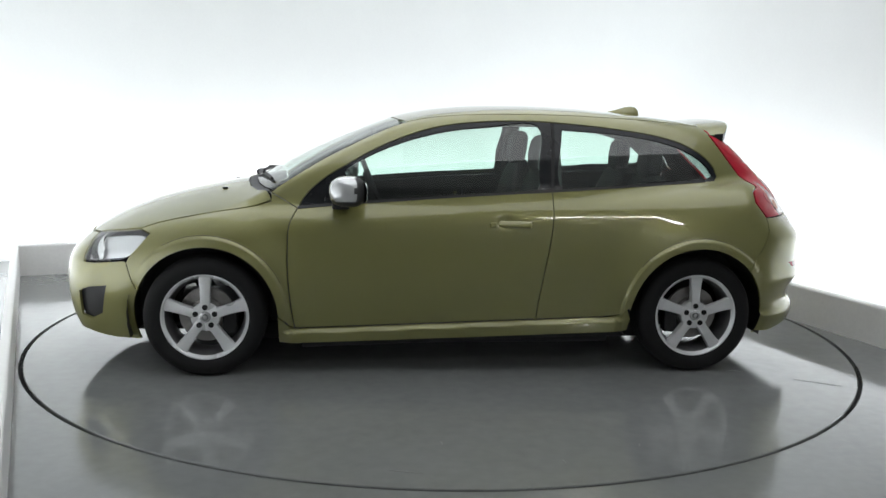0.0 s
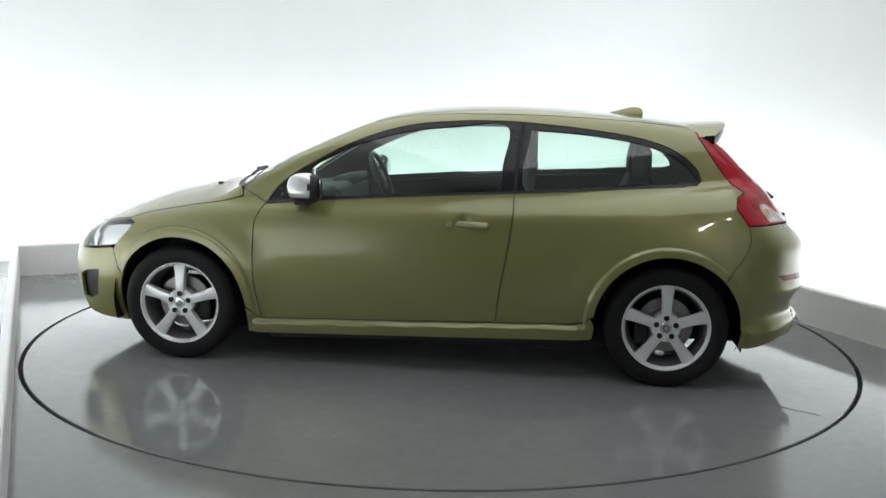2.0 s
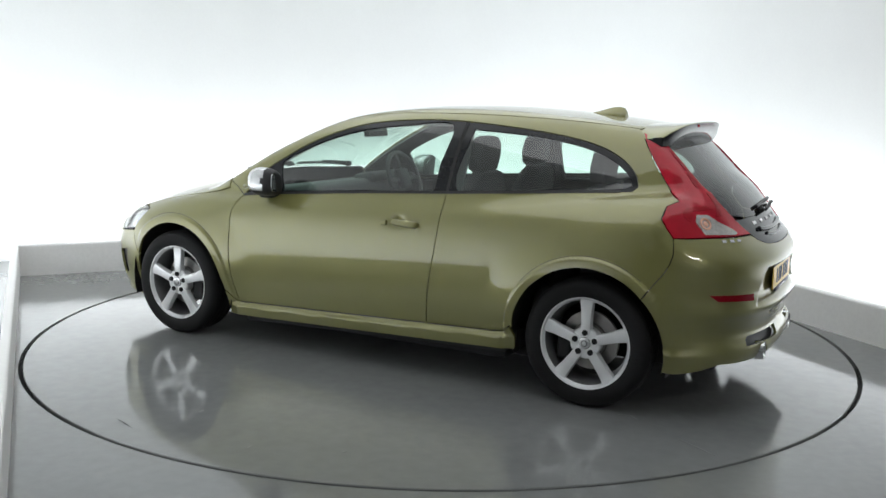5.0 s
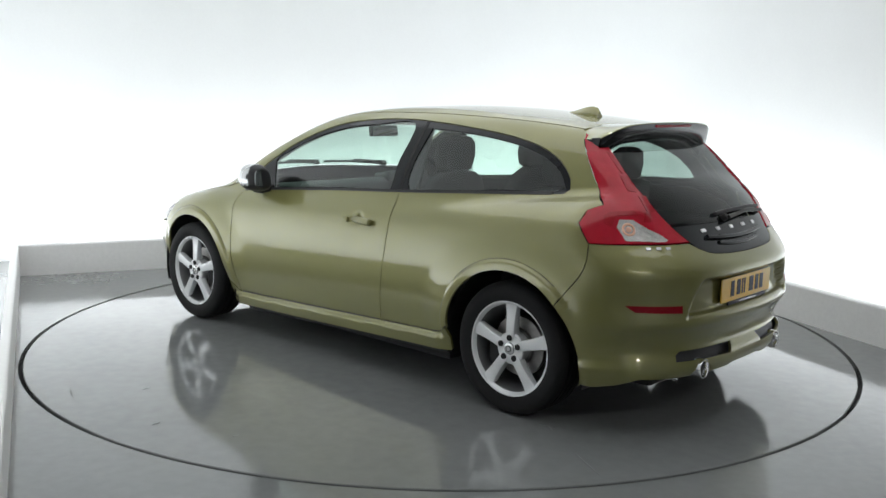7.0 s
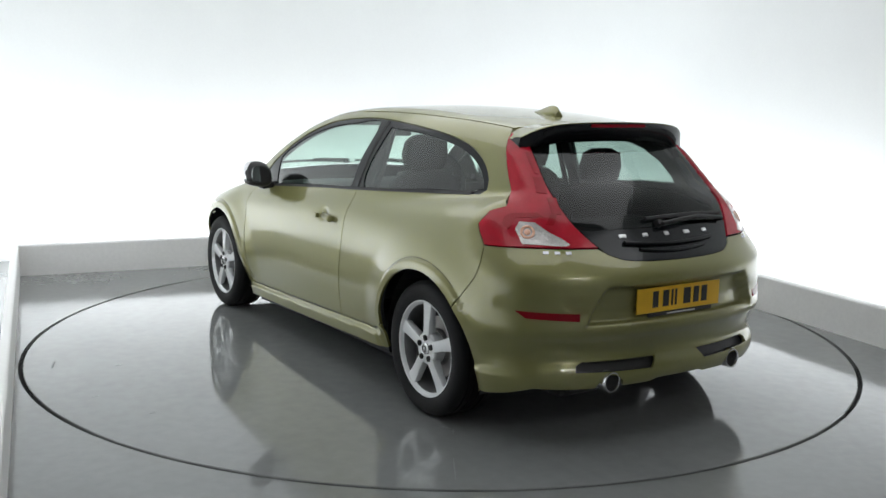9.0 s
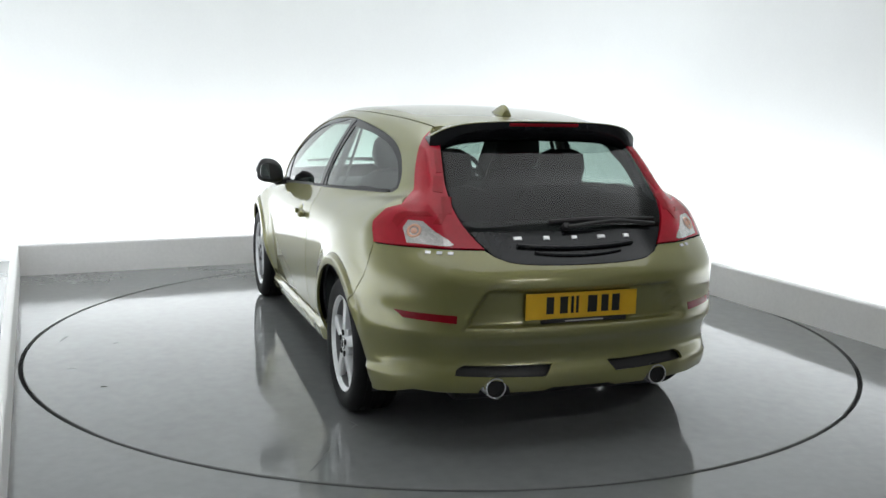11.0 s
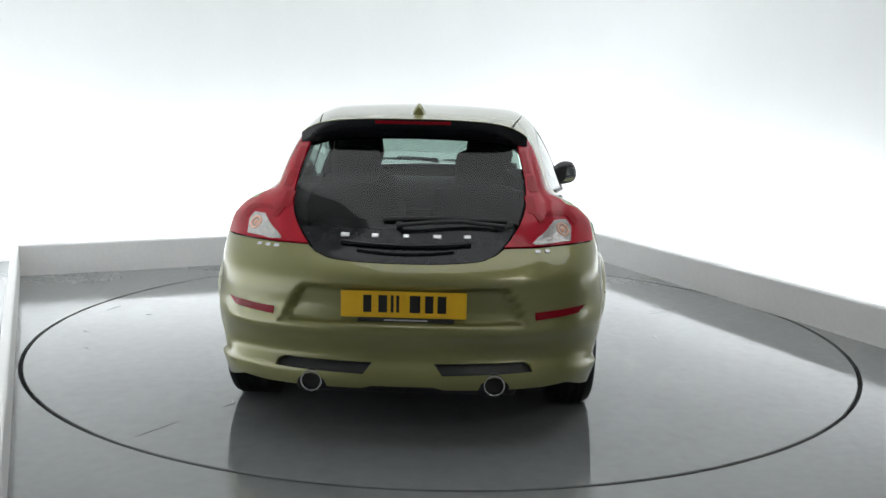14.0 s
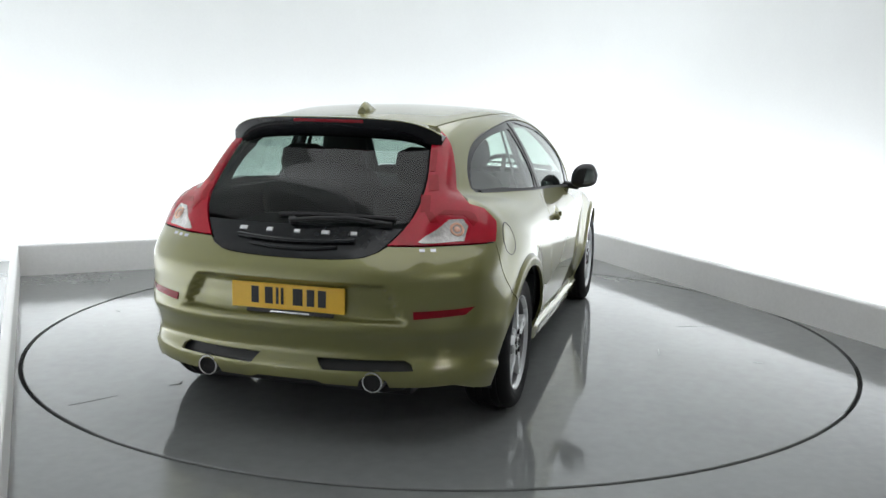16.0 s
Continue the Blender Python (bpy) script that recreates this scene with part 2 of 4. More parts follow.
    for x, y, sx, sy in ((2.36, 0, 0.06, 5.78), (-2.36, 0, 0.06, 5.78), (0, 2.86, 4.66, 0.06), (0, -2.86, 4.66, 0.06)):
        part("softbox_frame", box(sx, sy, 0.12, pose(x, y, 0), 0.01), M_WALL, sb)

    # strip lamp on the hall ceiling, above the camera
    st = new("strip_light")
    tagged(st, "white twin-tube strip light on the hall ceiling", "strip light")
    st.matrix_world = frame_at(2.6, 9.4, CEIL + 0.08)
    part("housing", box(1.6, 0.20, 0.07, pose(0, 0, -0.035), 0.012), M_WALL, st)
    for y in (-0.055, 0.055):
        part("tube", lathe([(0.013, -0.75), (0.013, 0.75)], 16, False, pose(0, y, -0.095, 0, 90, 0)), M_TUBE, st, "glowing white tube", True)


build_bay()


def build_turntable():
    t = new("turntable")
    tagged(t, "round flush grey turntable with a dark edge groove", "turntable")
    part("table_top", lathe([(0.0, 0.0), (TABLE_R - 0.014, 0.0), (TABLE_R - 0.010, -0.004), (TABLE_R - 0.010, -0.045), (0, -0.045)], 160), M_TABLE, t)
    rnd = random.Random(4)
    scuffs = [(-1.56, 0.96, 0.071, 144), (-1.912, 1.191, 0.22, 148), (0.378, 2.264, 0.135, -18), (0.201, 1.964, 0.03, -83), (-0.284, 2.193, 0.034, -84), (-0.655, 2.029, 0.029, -109), (-0.053, -1.366, 0.14, -175), (0.704, -1.566, 0.25, -63), (-0.089, -1.928, 0.044, -84), (-1.522, 0.955, 0.085, -163)]
    for x, y, length, turn in scuffs:
        n = 11
        out = [((length / 2 + 0.004) * math.cos(2 * math.pi * k / n) * rnd.uniform(0.85, 1.1), 0.0035 * math.sin(2 * math.pi * k / n) * rnd.uniform(0.6, 1.4)) for k in range(n)]
        part("scuff_mark", prism(out, 0.001, pose(x, y, 0.0005, 0, 0, turn)), M_SCUFF, t, "thin dark scuff on the table")
    return t


TABLE = build_turntable()

# ---- the car: one smooth body form, from which every panel is cut ----
def curve(xs, ys):
    """Smooth curve through the given values, straight beyond its ends."""
    xs, ys = np.array(xs, float), np.array(ys, float)
    if xs[0] > xs[-1]:
        xs, ys = xs[::-1], ys[::-1]
    h, d = np.diff(xs), np.diff(ys) / np.diff(xs)
    s = np.empty(len(xs))
    s[0], s[-1] = d[0], d[-1]
    s[1:-1] = (d[:-1] * h[1:] + d[1:] * h[:-1]) / (h[1:] + h[:-1])

    def f(x):
        x = np.asarray(x, float)
        i = np.clip(np.searchsorted(xs, x) - 1, 0, len(h) - 1)
        u = (x - xs[i]) / h[i]
        v = np.clip(u, 0, 1)
        y = (ys[i] * (1 + 2 * v) * (1 - v) ** 2 + s[i] * h[i] * v * (1 - v) ** 2 + ys[i + 1] * v * v * (3 - 2 * v) + s[i + 1] * h[i] * v * v * (v - 1))
        return y + np.where(u < 0, s[0] * (x - xs[0]), 0) + np.where(u > 1, s[-1] * (x - xs[-1]), 0)
    return f


def smax(a, b, k):
    h = np.maximum(k - np.abs(a - b), 0) / k
    return np.maximum(a, b) + h * h * k / 4


def smin(a, b, k):
    return -smax(-a, -b, k)


def step(x, a, b):
    u = np.clip((x - a) / (b - a), 0, 1)
    return u * u * (3 - 2 * u)


WHEELS = ((1.32, 0.318), (-1.32, 0.318))
side_z = curve([0.10, 0.22, 0.34, 0.48, 0.60, 0.70, 0.79, 0.86, 0.92, 0.98, 1.05], [0.782, 0.810, 0.834, 0.8550, 0.861, 0.860, 0.854, 0.843, 0.825, 0.796, 0.75])
side_x = curve([2.3, 2.05, 1.9, 1.7, 1.45, 1.1, 0.7, 0.2, -0.6, -1.3, -1.55, -1.75, -1.9, -2.1], [-0.30, -0.175, -0.115, -0.06, -0.028, -0.016, -0.008, 0, 0.004, 0.008, -0.002, -0.022, -0.055, -0.11])
deck_x = curve([2.2, 2.07, 1.88, 1.6, 1.39, 1.2, 0.84, 0.2, -0.5, -1.1, -1.5, -1.75, -1.9, -2.1], [0.60, 0.70, 0.792, 0.887, 0.935, 0.973, 1.01, 1.05, 1.085, 1.100, 1.118, 1.122, 1.105, 1.045])
tail_z = curve([0.1, 0.22, 0.295, 0.335, 0.39, 0.464, 0.514, 0.539, 0.584, 0.684, 0.744, 0.794, 0.844, 0.894, 0.974, 1.06],
               [-2.02, -2.060, -2.096, -2.094, -2.064, -2.088, -2.118, -2.116, -2.106, -2.108, -2.100, -2.062, -2.01, -1.965, -1.905, -1.835])
nose_z = curve([0.1, 0.2, 0.3, 0.45, 0.55, 0.64, 0.70, 0.80], [2.045, 2.09, 2.13, 2.15, 2.143, 2.112, 2.068, 1.965])
belly_x = curve([2.2, 2.0, 1.7, 0.95, 0.0, -0.9, -1.75, -1.95, -2.1], [0.07, 0.07, 0.07, 0.06, 0.06, 0.06, 0.07, 0.07, 0.07])
cab_z = curve([0.85, 0.98, 1.08, 1.18, 1.28, 1.36, 1.44], [0.805, 0.785, 0.75, 0.705, 0.648, 0.592, 0.525])
cab_x = curve([1.3, 0.95, 0.6, 0.2, -0.3, -0.7, -1.0, -1.3, -1.5, -1.8], [-0.10, -0.06, -0.022, -0.002, 0, -0.012, -0.042, -0.088, -0.124, -0.19])
roof_x = curve([0.6, 0.31, 0.15, -0.05, -0.42, -0.74, -1.0, -1.27, -1.45, -1.65], [1.25, 1.356, 1.392, 1.417, 1.433, 1.426, 1.408, 1.381, 1.357, 1.323])
screen_z = curve([0.85, 0.95, 1.05, 1.17, 1.29, 1.40], [1.322, 1.15, 0.972, 0.760, 0.515, 0.24])
hatch_z = curve([0.75, 0.86, 0.95, 1.07, 1.20, 1.28, 1.40], [-2.02, -1.95, -1.885, -1.775, -1.645, -1.562, -1.42])


def body(p):
    """Signed distance, roughly: below 0 inside the car's outer form."""
    x, z = p[..., 0], p[..., 2]
    y2 = p[..., 1] ** 2
    a = np.sqrt(y2 + 1e-8)
    w = side_z(z) + side_x(x)
    for hx, hz in WHEELS:
        r = np.hypot(x - hx, z - hz)
        w = w + 0.016 * (1 - step(r, 0.412, 0.432)) * step(z, 0.16, 0.42) * step(-np.abs(x), -1.685, -1.60) + 0.026 * (1 - step(r, 0.40, 0.60)) * step(z, 0.2, 0.45)
    w = w + 0.022 * step(-x, 1.50, 1.75) * step(z, 0.85, 0.95)      # shoulder that carries the tail lamps
    # side skirt between the wheels
    skirt_top = 0.276 - 0.038 * x
    w = w + 0.030 * (1 - step(z, skirt_top - 0.026, skirt_top)) * step(-np.abs(x), -0.95, -0.86)
    w = w - 0.019 * np.exp(-((x + 0.255) / 0.040) ** 2 - ((z - 0.828) / 0.026) ** 2)      # cup behind the door handle
    w = w + 0.027 * (1 - step(z, 0.318, 0.342)) * step(-x, 1.66, 1.74)      # lip of the rear skirt
    low = smax(a - w, (z - (deck_x(x) - 0.19 * y2)) * 0.95, 0.115)
    wide = 0.395 + 0.55 * (0.695 - z)
    recess = 0.050 * (1 - step(a, wide, wide + 0.050)) * step(z, 0.530, 0.549) * (1 - step(z, 0.678, 0.706))
    # lower rear skirt steps outwards round the corner
    tail = tail_z(z) + 0.13 * y2 + 0.42 * y2 * y2 + recess
    low = smax(low, (tail - x) * 0.97, 0.085)
    nose = nose_z(z) - 0.10 * y2 - 0.42 * y2 * y2
    low = smax(low, (x - nose) * 0.95, 0.10)
    low = smax(low, belly_x(x) - z, 0.03)
    cab = smax(a - (cab_z(z) + cab_x(x)), z - (roof_x(x) - 0.085 * y2), 0.09)
    cab = smax(cab, (x - (screen_z(z) + 0.03 - 0.28 * y2)) * 0.5, 0.05)
    cab = smax(cab, ((hatch_z(z) + 0.16 * y2 - 0.02) - x) * 0.70, 0.06)
    cab = smax(cab, 0.80 - z, 0.02)
    return smin(low, cab, 0.035)


def slope(p):
    e = 0.0015
    g = np.stack([body(p + np.eye(3)[i] * e) - body(p - np.eye(3)[i] * e) for i in range(3)], -1)
    return g / np.linalg.norm(g, axis=-1, keepdims=True)


def shoot(o, d, reach, n=110):
    """First meeting of the rays o + s d with the body form."""
    o, d = np.atleast_2d(o).astype(float), np.atleast_2d(d).astype(float)
    n = max(24, n // 2)
    lo, hi = np.zeros(len(o)), np.full(len(o), reach)
    steps = reach * np.arange(1, n + 1) / n
    for c in range(0, len(o), 1500):
        q = slice(c, c + 1500)
        neg = body(o[q, None] + d[q, None] * steps[None, :, None]) < 0
        first = neg.argmax(1)
        got = neg.any(1)
        hi[q] = np.where(got, steps[first], reach)
        lo[q] = np.where(got, steps[first] - reach / n, reach)
    for _ in range(13):
        mid = (lo + hi) / 2
        neg = body(o + d * mid[:, None]) < 0
        hi, lo = np.where(neg, mid, hi), np.where(neg, lo, mid)
    return o + d * hi[:, None]


class Chart:
    """A way to lay the body out flat: rays from a flat place to the body."""

    def __init__(self, kind):
        self.kind = kind

    def rays(self, uv):
        u, v = uv[:, 0], uv[:, 1]
        o, d = np.zeros((len(uv), 3)), np.zeros((len(uv), 3))
        if self.kind == "side":
            o[:, 0], o[:, 1], o[:, 2], d[:, 1] = u, 1.1, v, -1
            return o, d, 1.1
        if self.kind == "top":
            o[:, 0], o[:, 1], o[:, 2], d[:, 2] = u, v, 1.6, -1
            return o, d, 1.3
        c, sgn = (-1.0, -1) if self.kind == "rear" else (1.15, 1)
        out = np.stack([sgn * np.cos(u), np.sin(u), 0 * u], -1)
        o = out * 1.3
        o[:, 0] += c
        o[:, 2] = v
        return o, -out, 1.25

    def flat(self, p):
        p = np.atleast_2d(p)
        if self.kind == "side":
            return p[:, [0, 2]]
        if self.kind == "top":
            return p[:, [0, 1]]
        c, sgn = (-1.0, -1) if self.kind == "rear" else (1.15, 1)
        return np.stack([np.arctan2(p[:, 1], sgn * (p[:, 0] - c)), p[:, 2]], -1)


SIDE, TOP, REAR, FRONT = Chart("side"), Chart("top"), Chart("rear"), Chart("front")


def S(*xz):
    xz = np.array(xz, float)
    return shoot(*SIDE.rays(xz))


def T(*xy):
    return shoot(*TOP.rays(np.array(xy, float)))


def RR(*yz):
    yz = np.array(yz, float)
    o = np.stack([np.full(len(yz), -2.4), yz[:, 0], yz[:, 1]], -1)
    return shoot(o, np.tile([1.0, 0, 0], (len(yz), 1)), 1.4, 140)


def FF(*yz):
    yz = np.array(yz, float)
    o = np.stack([np.full(len(yz), 2.5), yz[:, 0], yz[:, 1]], -1)
    return shoot(o, np.tile([-1.0, 0, 0], (len(yz), 1)), 1.4, 140)


def smooth_line(pts, gap=0.02, closed=False):
    """Rounds a line through its points (centripetal), evenly resampled; works in 2 or 3 dimensions."""
    pts = np.array(pts, float)
    n = len(pts)
    out = []
    for i in range(n if closed else n - 1):
        p1, p2 = pts[i], pts[(i + 1) % n]
        p0 = pts[i - 1] if (closed or i > 0) else 2 * p1 - p2
        p3 = pts[(i + 2) % n] if (closed or i + 2 < n) else 2 * p2 - p1
        k = max(1, int(np.linalg.norm(p2 - p1) / gap))
        t0 = 0.0
        t1 = t0 + max(np.linalg.norm(p1 - p0), 1e-6) ** 0.5
        t2 = t1 + max(np.linalg.norm(p2 - p1), 1e-6) ** 0.5
        t3 = t2 + max(np.linalg.norm(p3 - p2), 1e-6) ** 0.5
        for j in range(k):
            t = t1 + (t2 - t1) * j / k
            a1 = (t1 - t) / (t1 - t0) * p0 + (t - t0) / (t1 - t0) * p1
            a2 = (t2 - t) / (t2 - t1) * p1 + (t - t1) / (t2 - t1) * p2
            a3 = (t3 - t) / (t3 - t2) * p2 + (t - t2) / (t3 - t2) * p3
            b1 = (t2 - t) / (t2 - t0) * a1 + (t - t0) / (t2 - t0) * a2
            b2 = (t3 - t) / (t3 - t1) * a2 + (t - t1) / (t3 - t1) * a3
            out.append((t2 - t) / (t2 - t1) * b1 + (t - t1) / (t2 - t1) * b2)
    if not closed:
        out.append(pts[-1])
    return np.array(out)


def dense(poly, gap):
    out = []
    n = len(poly)
    for i in range(n):
        a, b = poly[i], poly[(i + 1) % n]
        k = max(1, int(np.linalg.norm(b - a) / gap))
        out += [a + (b - a) * j / k for j in range(k)]
    return np.array(out)


def inside(poly, q):
    """Which of the points q lie in the polygon."""
    c = np.zeros(len(q), bool)
    a, b = poly, np.roll(poly, -1, 0)
    for (x1, y1), (x2, y2) in zip(a, b):
        cross = (y1 > q[:, 1]) != (y2 > q[:, 1])
        if y1 != y2:
            c ^= cross & (q[:, 0] < (x2 - x1) * (q[:, 1] - y1) / (y2 - y1) + x1)
    return c


def shrink(poly, d):
    """Moves a closed outline inwards by d."""
    area2 = np.sum(poly[:, 0] * np.roll(poly[:, 1], -1) - np.roll(poly[:, 0], -1) * poly[:, 1])
    t = np.roll(poly, -1, 0) - np.roll(poly, 1, 0)
    t /= np.maximum(np.linalg.norm(t, axis=1, keepdims=True), 1e-9)
    n = np.stack([-t[:, 1], t[:, 0]], -1) * (1 if area2 > 0 else -1)
    return poly + n * d


from mathutils.geometry import delaunay_2d_cdt


def panel(name, chart, outline, mat, parent, label="", holes=(), lift=0.0, thick=0.014, grid=0.028, gap=0.002, mirror=False, inner=None, fine=None):
    """A shell cut from the body form along an outline (points on the body), with its own edges and thickness."""
    flat = shrink(dense(chart.flat(outline), grid * 0.6), gap)
    rings = [flat] + [dense(chart.flat(h), grid * 0.6) for h in holes]
    lo, hi = flat.min(0), flat.max(0)
    us = np.arange(lo[0], hi[0] + grid, grid)
    vs = np.arange(lo[1], hi[1] + grid, grid)
    if fine:
        vs = np.unique(np.concatenate([vs[(vs < fine[0]) | (vs > fine[1])], np.arange(fine[0], fine[1], 0.008)]))
    g = np.stack(np.meshgrid(us, vs, indexing="ij"), -1).reshape(-1, 2)
    if chart.kind == "side":               # finer rings round the wheel arches
        for hx, hz in WHEELS:
            g = g[np.hypot(g[:, 0] - hx, g[:, 1] - hz) > 0.475]
            for r in (0.383, 0.391, 0.400, 0.408, 0.413, 0.418, 0.423, 0.428, 0.433, 0.440, 0.450, 0.462, 0.474):
                k = np.arange(0, 2 * math.pi, 0.022 / r)
                g = np.concatenate([g, np.stack([hx + r * np.cos(k), hz + r * np.sin(k)], -1)])
    if name == "door":                     # finer round the handle cup
        g = g[(np.abs(g[:, 0] + 0.255) > 0.10) | (np.abs(g[:, 1] - 0.828) > 0.07)]
        c = np.stack(np.meshgrid(np.arange(-0.353, -0.155, 0.009), np.arange(0.760, 0.898, 0.009), indexing="ij"), -1).reshape(-1, 2)
        g = np.concatenate([g, c])
    keep = inside(flat, g)
    for h in rings[1:]:
        keep &= ~inside(h, g)
    g = g[keep]
    edge = np.concatenate(rings)
    for s in range(0, len(edge), 200):      # keep the fill off the outline
        g = g[np.min(np.linalg.norm(g[:, None] - edge[None, s:s + 200], axis=2), axis=1) > min(0.007, grid * 0.35)] if len(g) else g
    pts = np.concatenate(rings + [g]) if len(g) else edge
    edges, base = [], 0
    for ring in rings:
        n = len(ring)
        edges += [(base + i, base + (i + 1) % n) for i in range(n)]
        base += n
    vo, eo, fo, ov, _, _ = delaunay_2d_cdt([Vector(q) for q in pts], edges, [], 0, 1e-6)
    vo = np.array([tuple(v) for v in vo])
    tri = np.array([f for f in fo if len(f) == 3])
    mid = vo[tri].mean(1)
    ok = inside(flat, mid)
    for h in rings[1:]:
        ok &= ~inside(h, mid)
    tri = tri[ok]
    used = np.unique(tri)
    remap = np.full(len(vo), -1)
    remap[used] = np.arange(len(used))
    tri, vo = remap[tri], vo[used]
    p3 = shoot(*chart.rays(vo))
    nrm = slope(p3)
    outer = p3 + nrm * lift
    # faces look outwards
    fn = np.cross(outer[tri[:, 1]] - outer[tri[:, 0]], outer[tri[:, 2]] - outer[tri[:, 0]])
    flip = np.sum(fn * nrm[tri].mean(1), 1) < 0
    tri[flip] = tri[flip][:, ::-1]
    V, NN, Fc, sl = [outer], [nrm], [tuple(f) for f in tri], [0] * len(tri)
    if thick:
        count = {}
        for f in tri:
            for i in range(3):
                e = (f[i], f[(i + 1) % 3])
                count[tuple(sorted(e))] = (e, count.get(tuple(sorted(e)), (e, 0))[1] + 1)
        n = len(outer)
        V.append(outer - nrm * thick)
        NN.append(-nrm)
        Fc += [tuple(int(q) + n for q in f[::-1]) for f in tri]
        sl += [1] * len(tri)
        rim = [e for e, c in count.values() if c == 1]
        vid = sorted({int(q) for e in rim for q in e})
        side_n = {q: np.zeros(3) for q in vid}
        for a, b in rim:
            k = np.cross(outer[b] - outer[a], nrm[a])
            k = k / max(np.linalg.norm(k), 1e-9)
            side_n[int(a)] += k
            side_n[int(b)] += k
        at = {q: 2 * n + 2 * i for i, q in enumerate(vid)}
        extra = np.array([w for q in vid for w in (outer[q], outer[q] - nrm[q] * thick)])
        V.append(extra)
        NN.append(np.array([side_n[q] / max(np.linalg.norm(side_n[q]), 1e-9) for q in vid for _ in (0, 1)]))
        for a, b in rim:
            i, j = at[int(a)], at[int(b)]
            Fc.append((i, i + 1, j + 1, j))
            sl.append(0)
    V, NN = np.concatenate(V), np.concatenate(NN)
    mats = [mat, inner or M_INNER]
    obs = [mesh_ob(name, V, Fc, mats, parent, label, True, sl, NN)]
    if mirror:
        obs.append(mesh_ob(name, V * (1, -1, 1), [f[::-1] for f in Fc], mats, parent, label, True, sl, NN * (1, -1, 1)))
    return obs


def mirrored(p):
    return np.array(p)[::-1] * (1, -1, 1)


def cat(*rows):
    return np.concatenate([np.atleast_2d(r) for r in rows])


def arch(wx, r, a0, a1, n=26):
    """Side points of a wheel arch, from angle a0 to a1 (degrees, 0 forwards, 90 up)."""
    return [(wx + r * math.cos(radians(a0 + (a1 - a0) * k / n)), 0.318 + r * math.sin(radians(a0 + (a1 - a0) * k / n))) for k in range(n + 1)]


CAR = new("car")
tagged(CAR, "olive green metallic three-door hatchback with silver alloy wheels", "car")

DOOR_FRONT = [(0.845, 0.884), (0.885, 0.81), (0.896, 0.67), (0.893, 0.52), (0.878, 0.36), (0.862, 0.25)]
DOOR_REAR = [(-0.510, 0.985), (-0.510, 0.87), (-0.492, 0.71), (-0.466, 0.56), (-0.442, 0.40), (-0.432, 0.287)]
BELT = [(0.845, 0.884), (0.71, 0.898), (0.43, 0.922), (-0.06, 0.958), (-0.51, 0.985)]
BELT_Q = [(-0.51, 0.985), (-0.80, 1.003), (-1.10, 1.022), (-1.40, 1.040)]
WIN_TOP = [(0.845, 0.884), (0.80, 0.955), (0.70, 1.045), (0.60, 1.105), (0.45, 1.19), (0.26, 1.27), (0.08, 1.32), (-0.17, 1.348), (-0.41, 1.354), (-0.59, 1.346),
           (-0.90, 1.318), (-1.14, 1.282), (-1.29, 1.240), (-1.40, 1.180), (-1.465, 1.11), (-1.478, 1.065), (-1.455, 1.044), (-1.40, 1.040)]
GLASS_F = [(0.555, 0.929), (0.585, 1.03), (0.60, 1.078), (0.46, 1.165), (0.26, 1.245), (0.06, 1.295), (-0.16, 1.322), (-0.455, 1.328), (-0.44, 1.12), (-0.425, 0.985), (-0.06, 0.972), (0.43, 0.936)]
GLASS_Q = [(-0.585, 1.315), (-0.90, 1.293), (-1.13, 1.258), (-1.27, 1.218), (-1.375, 1.163), (-1.435, 1.105), (-1.45, 1.07), (-1.41, 1.055), (-1.10, 1.040), (-0.565, 1.005)]
ROOF_EDGE = [(0.985, 0.715), (0.72, 0.655), (0.48, 0.598), (0.27, 0.548), (0.0, 0.540), (-0.4, 0.540), (-0.8, 0.525), (-1.2, 0.480), (-1.42, 0.450)]
HOOD_EDGE = [(1.65, 0.728), (1.55, 0.720), (1.39, 0.722), (1.13, 0.738), (0.985, 0.735)]
LAMP_OUT = [(-1.445, 1.318), (-1.545, 1.170), (-1.60, 1.095), (-1.643, 1.046), (-1.682, 1.024)]
LAMP_LEDGE = [(-1.690, 0.685), (-1.664, 0.722), (-1.648, 0.742)]
LAMP_LOW = [(-1.642, 0.940), (-1.666, 0.908), (-1.706, 0.857)]
SEAM_R = [(-1.706, 0.857), (-1.716, 0.785), (-1.69, 0.710), (-1.655, 0.660)]


def line3(pts, hit, gap=0.03):
    return hit(*smooth_line(pts, gap))


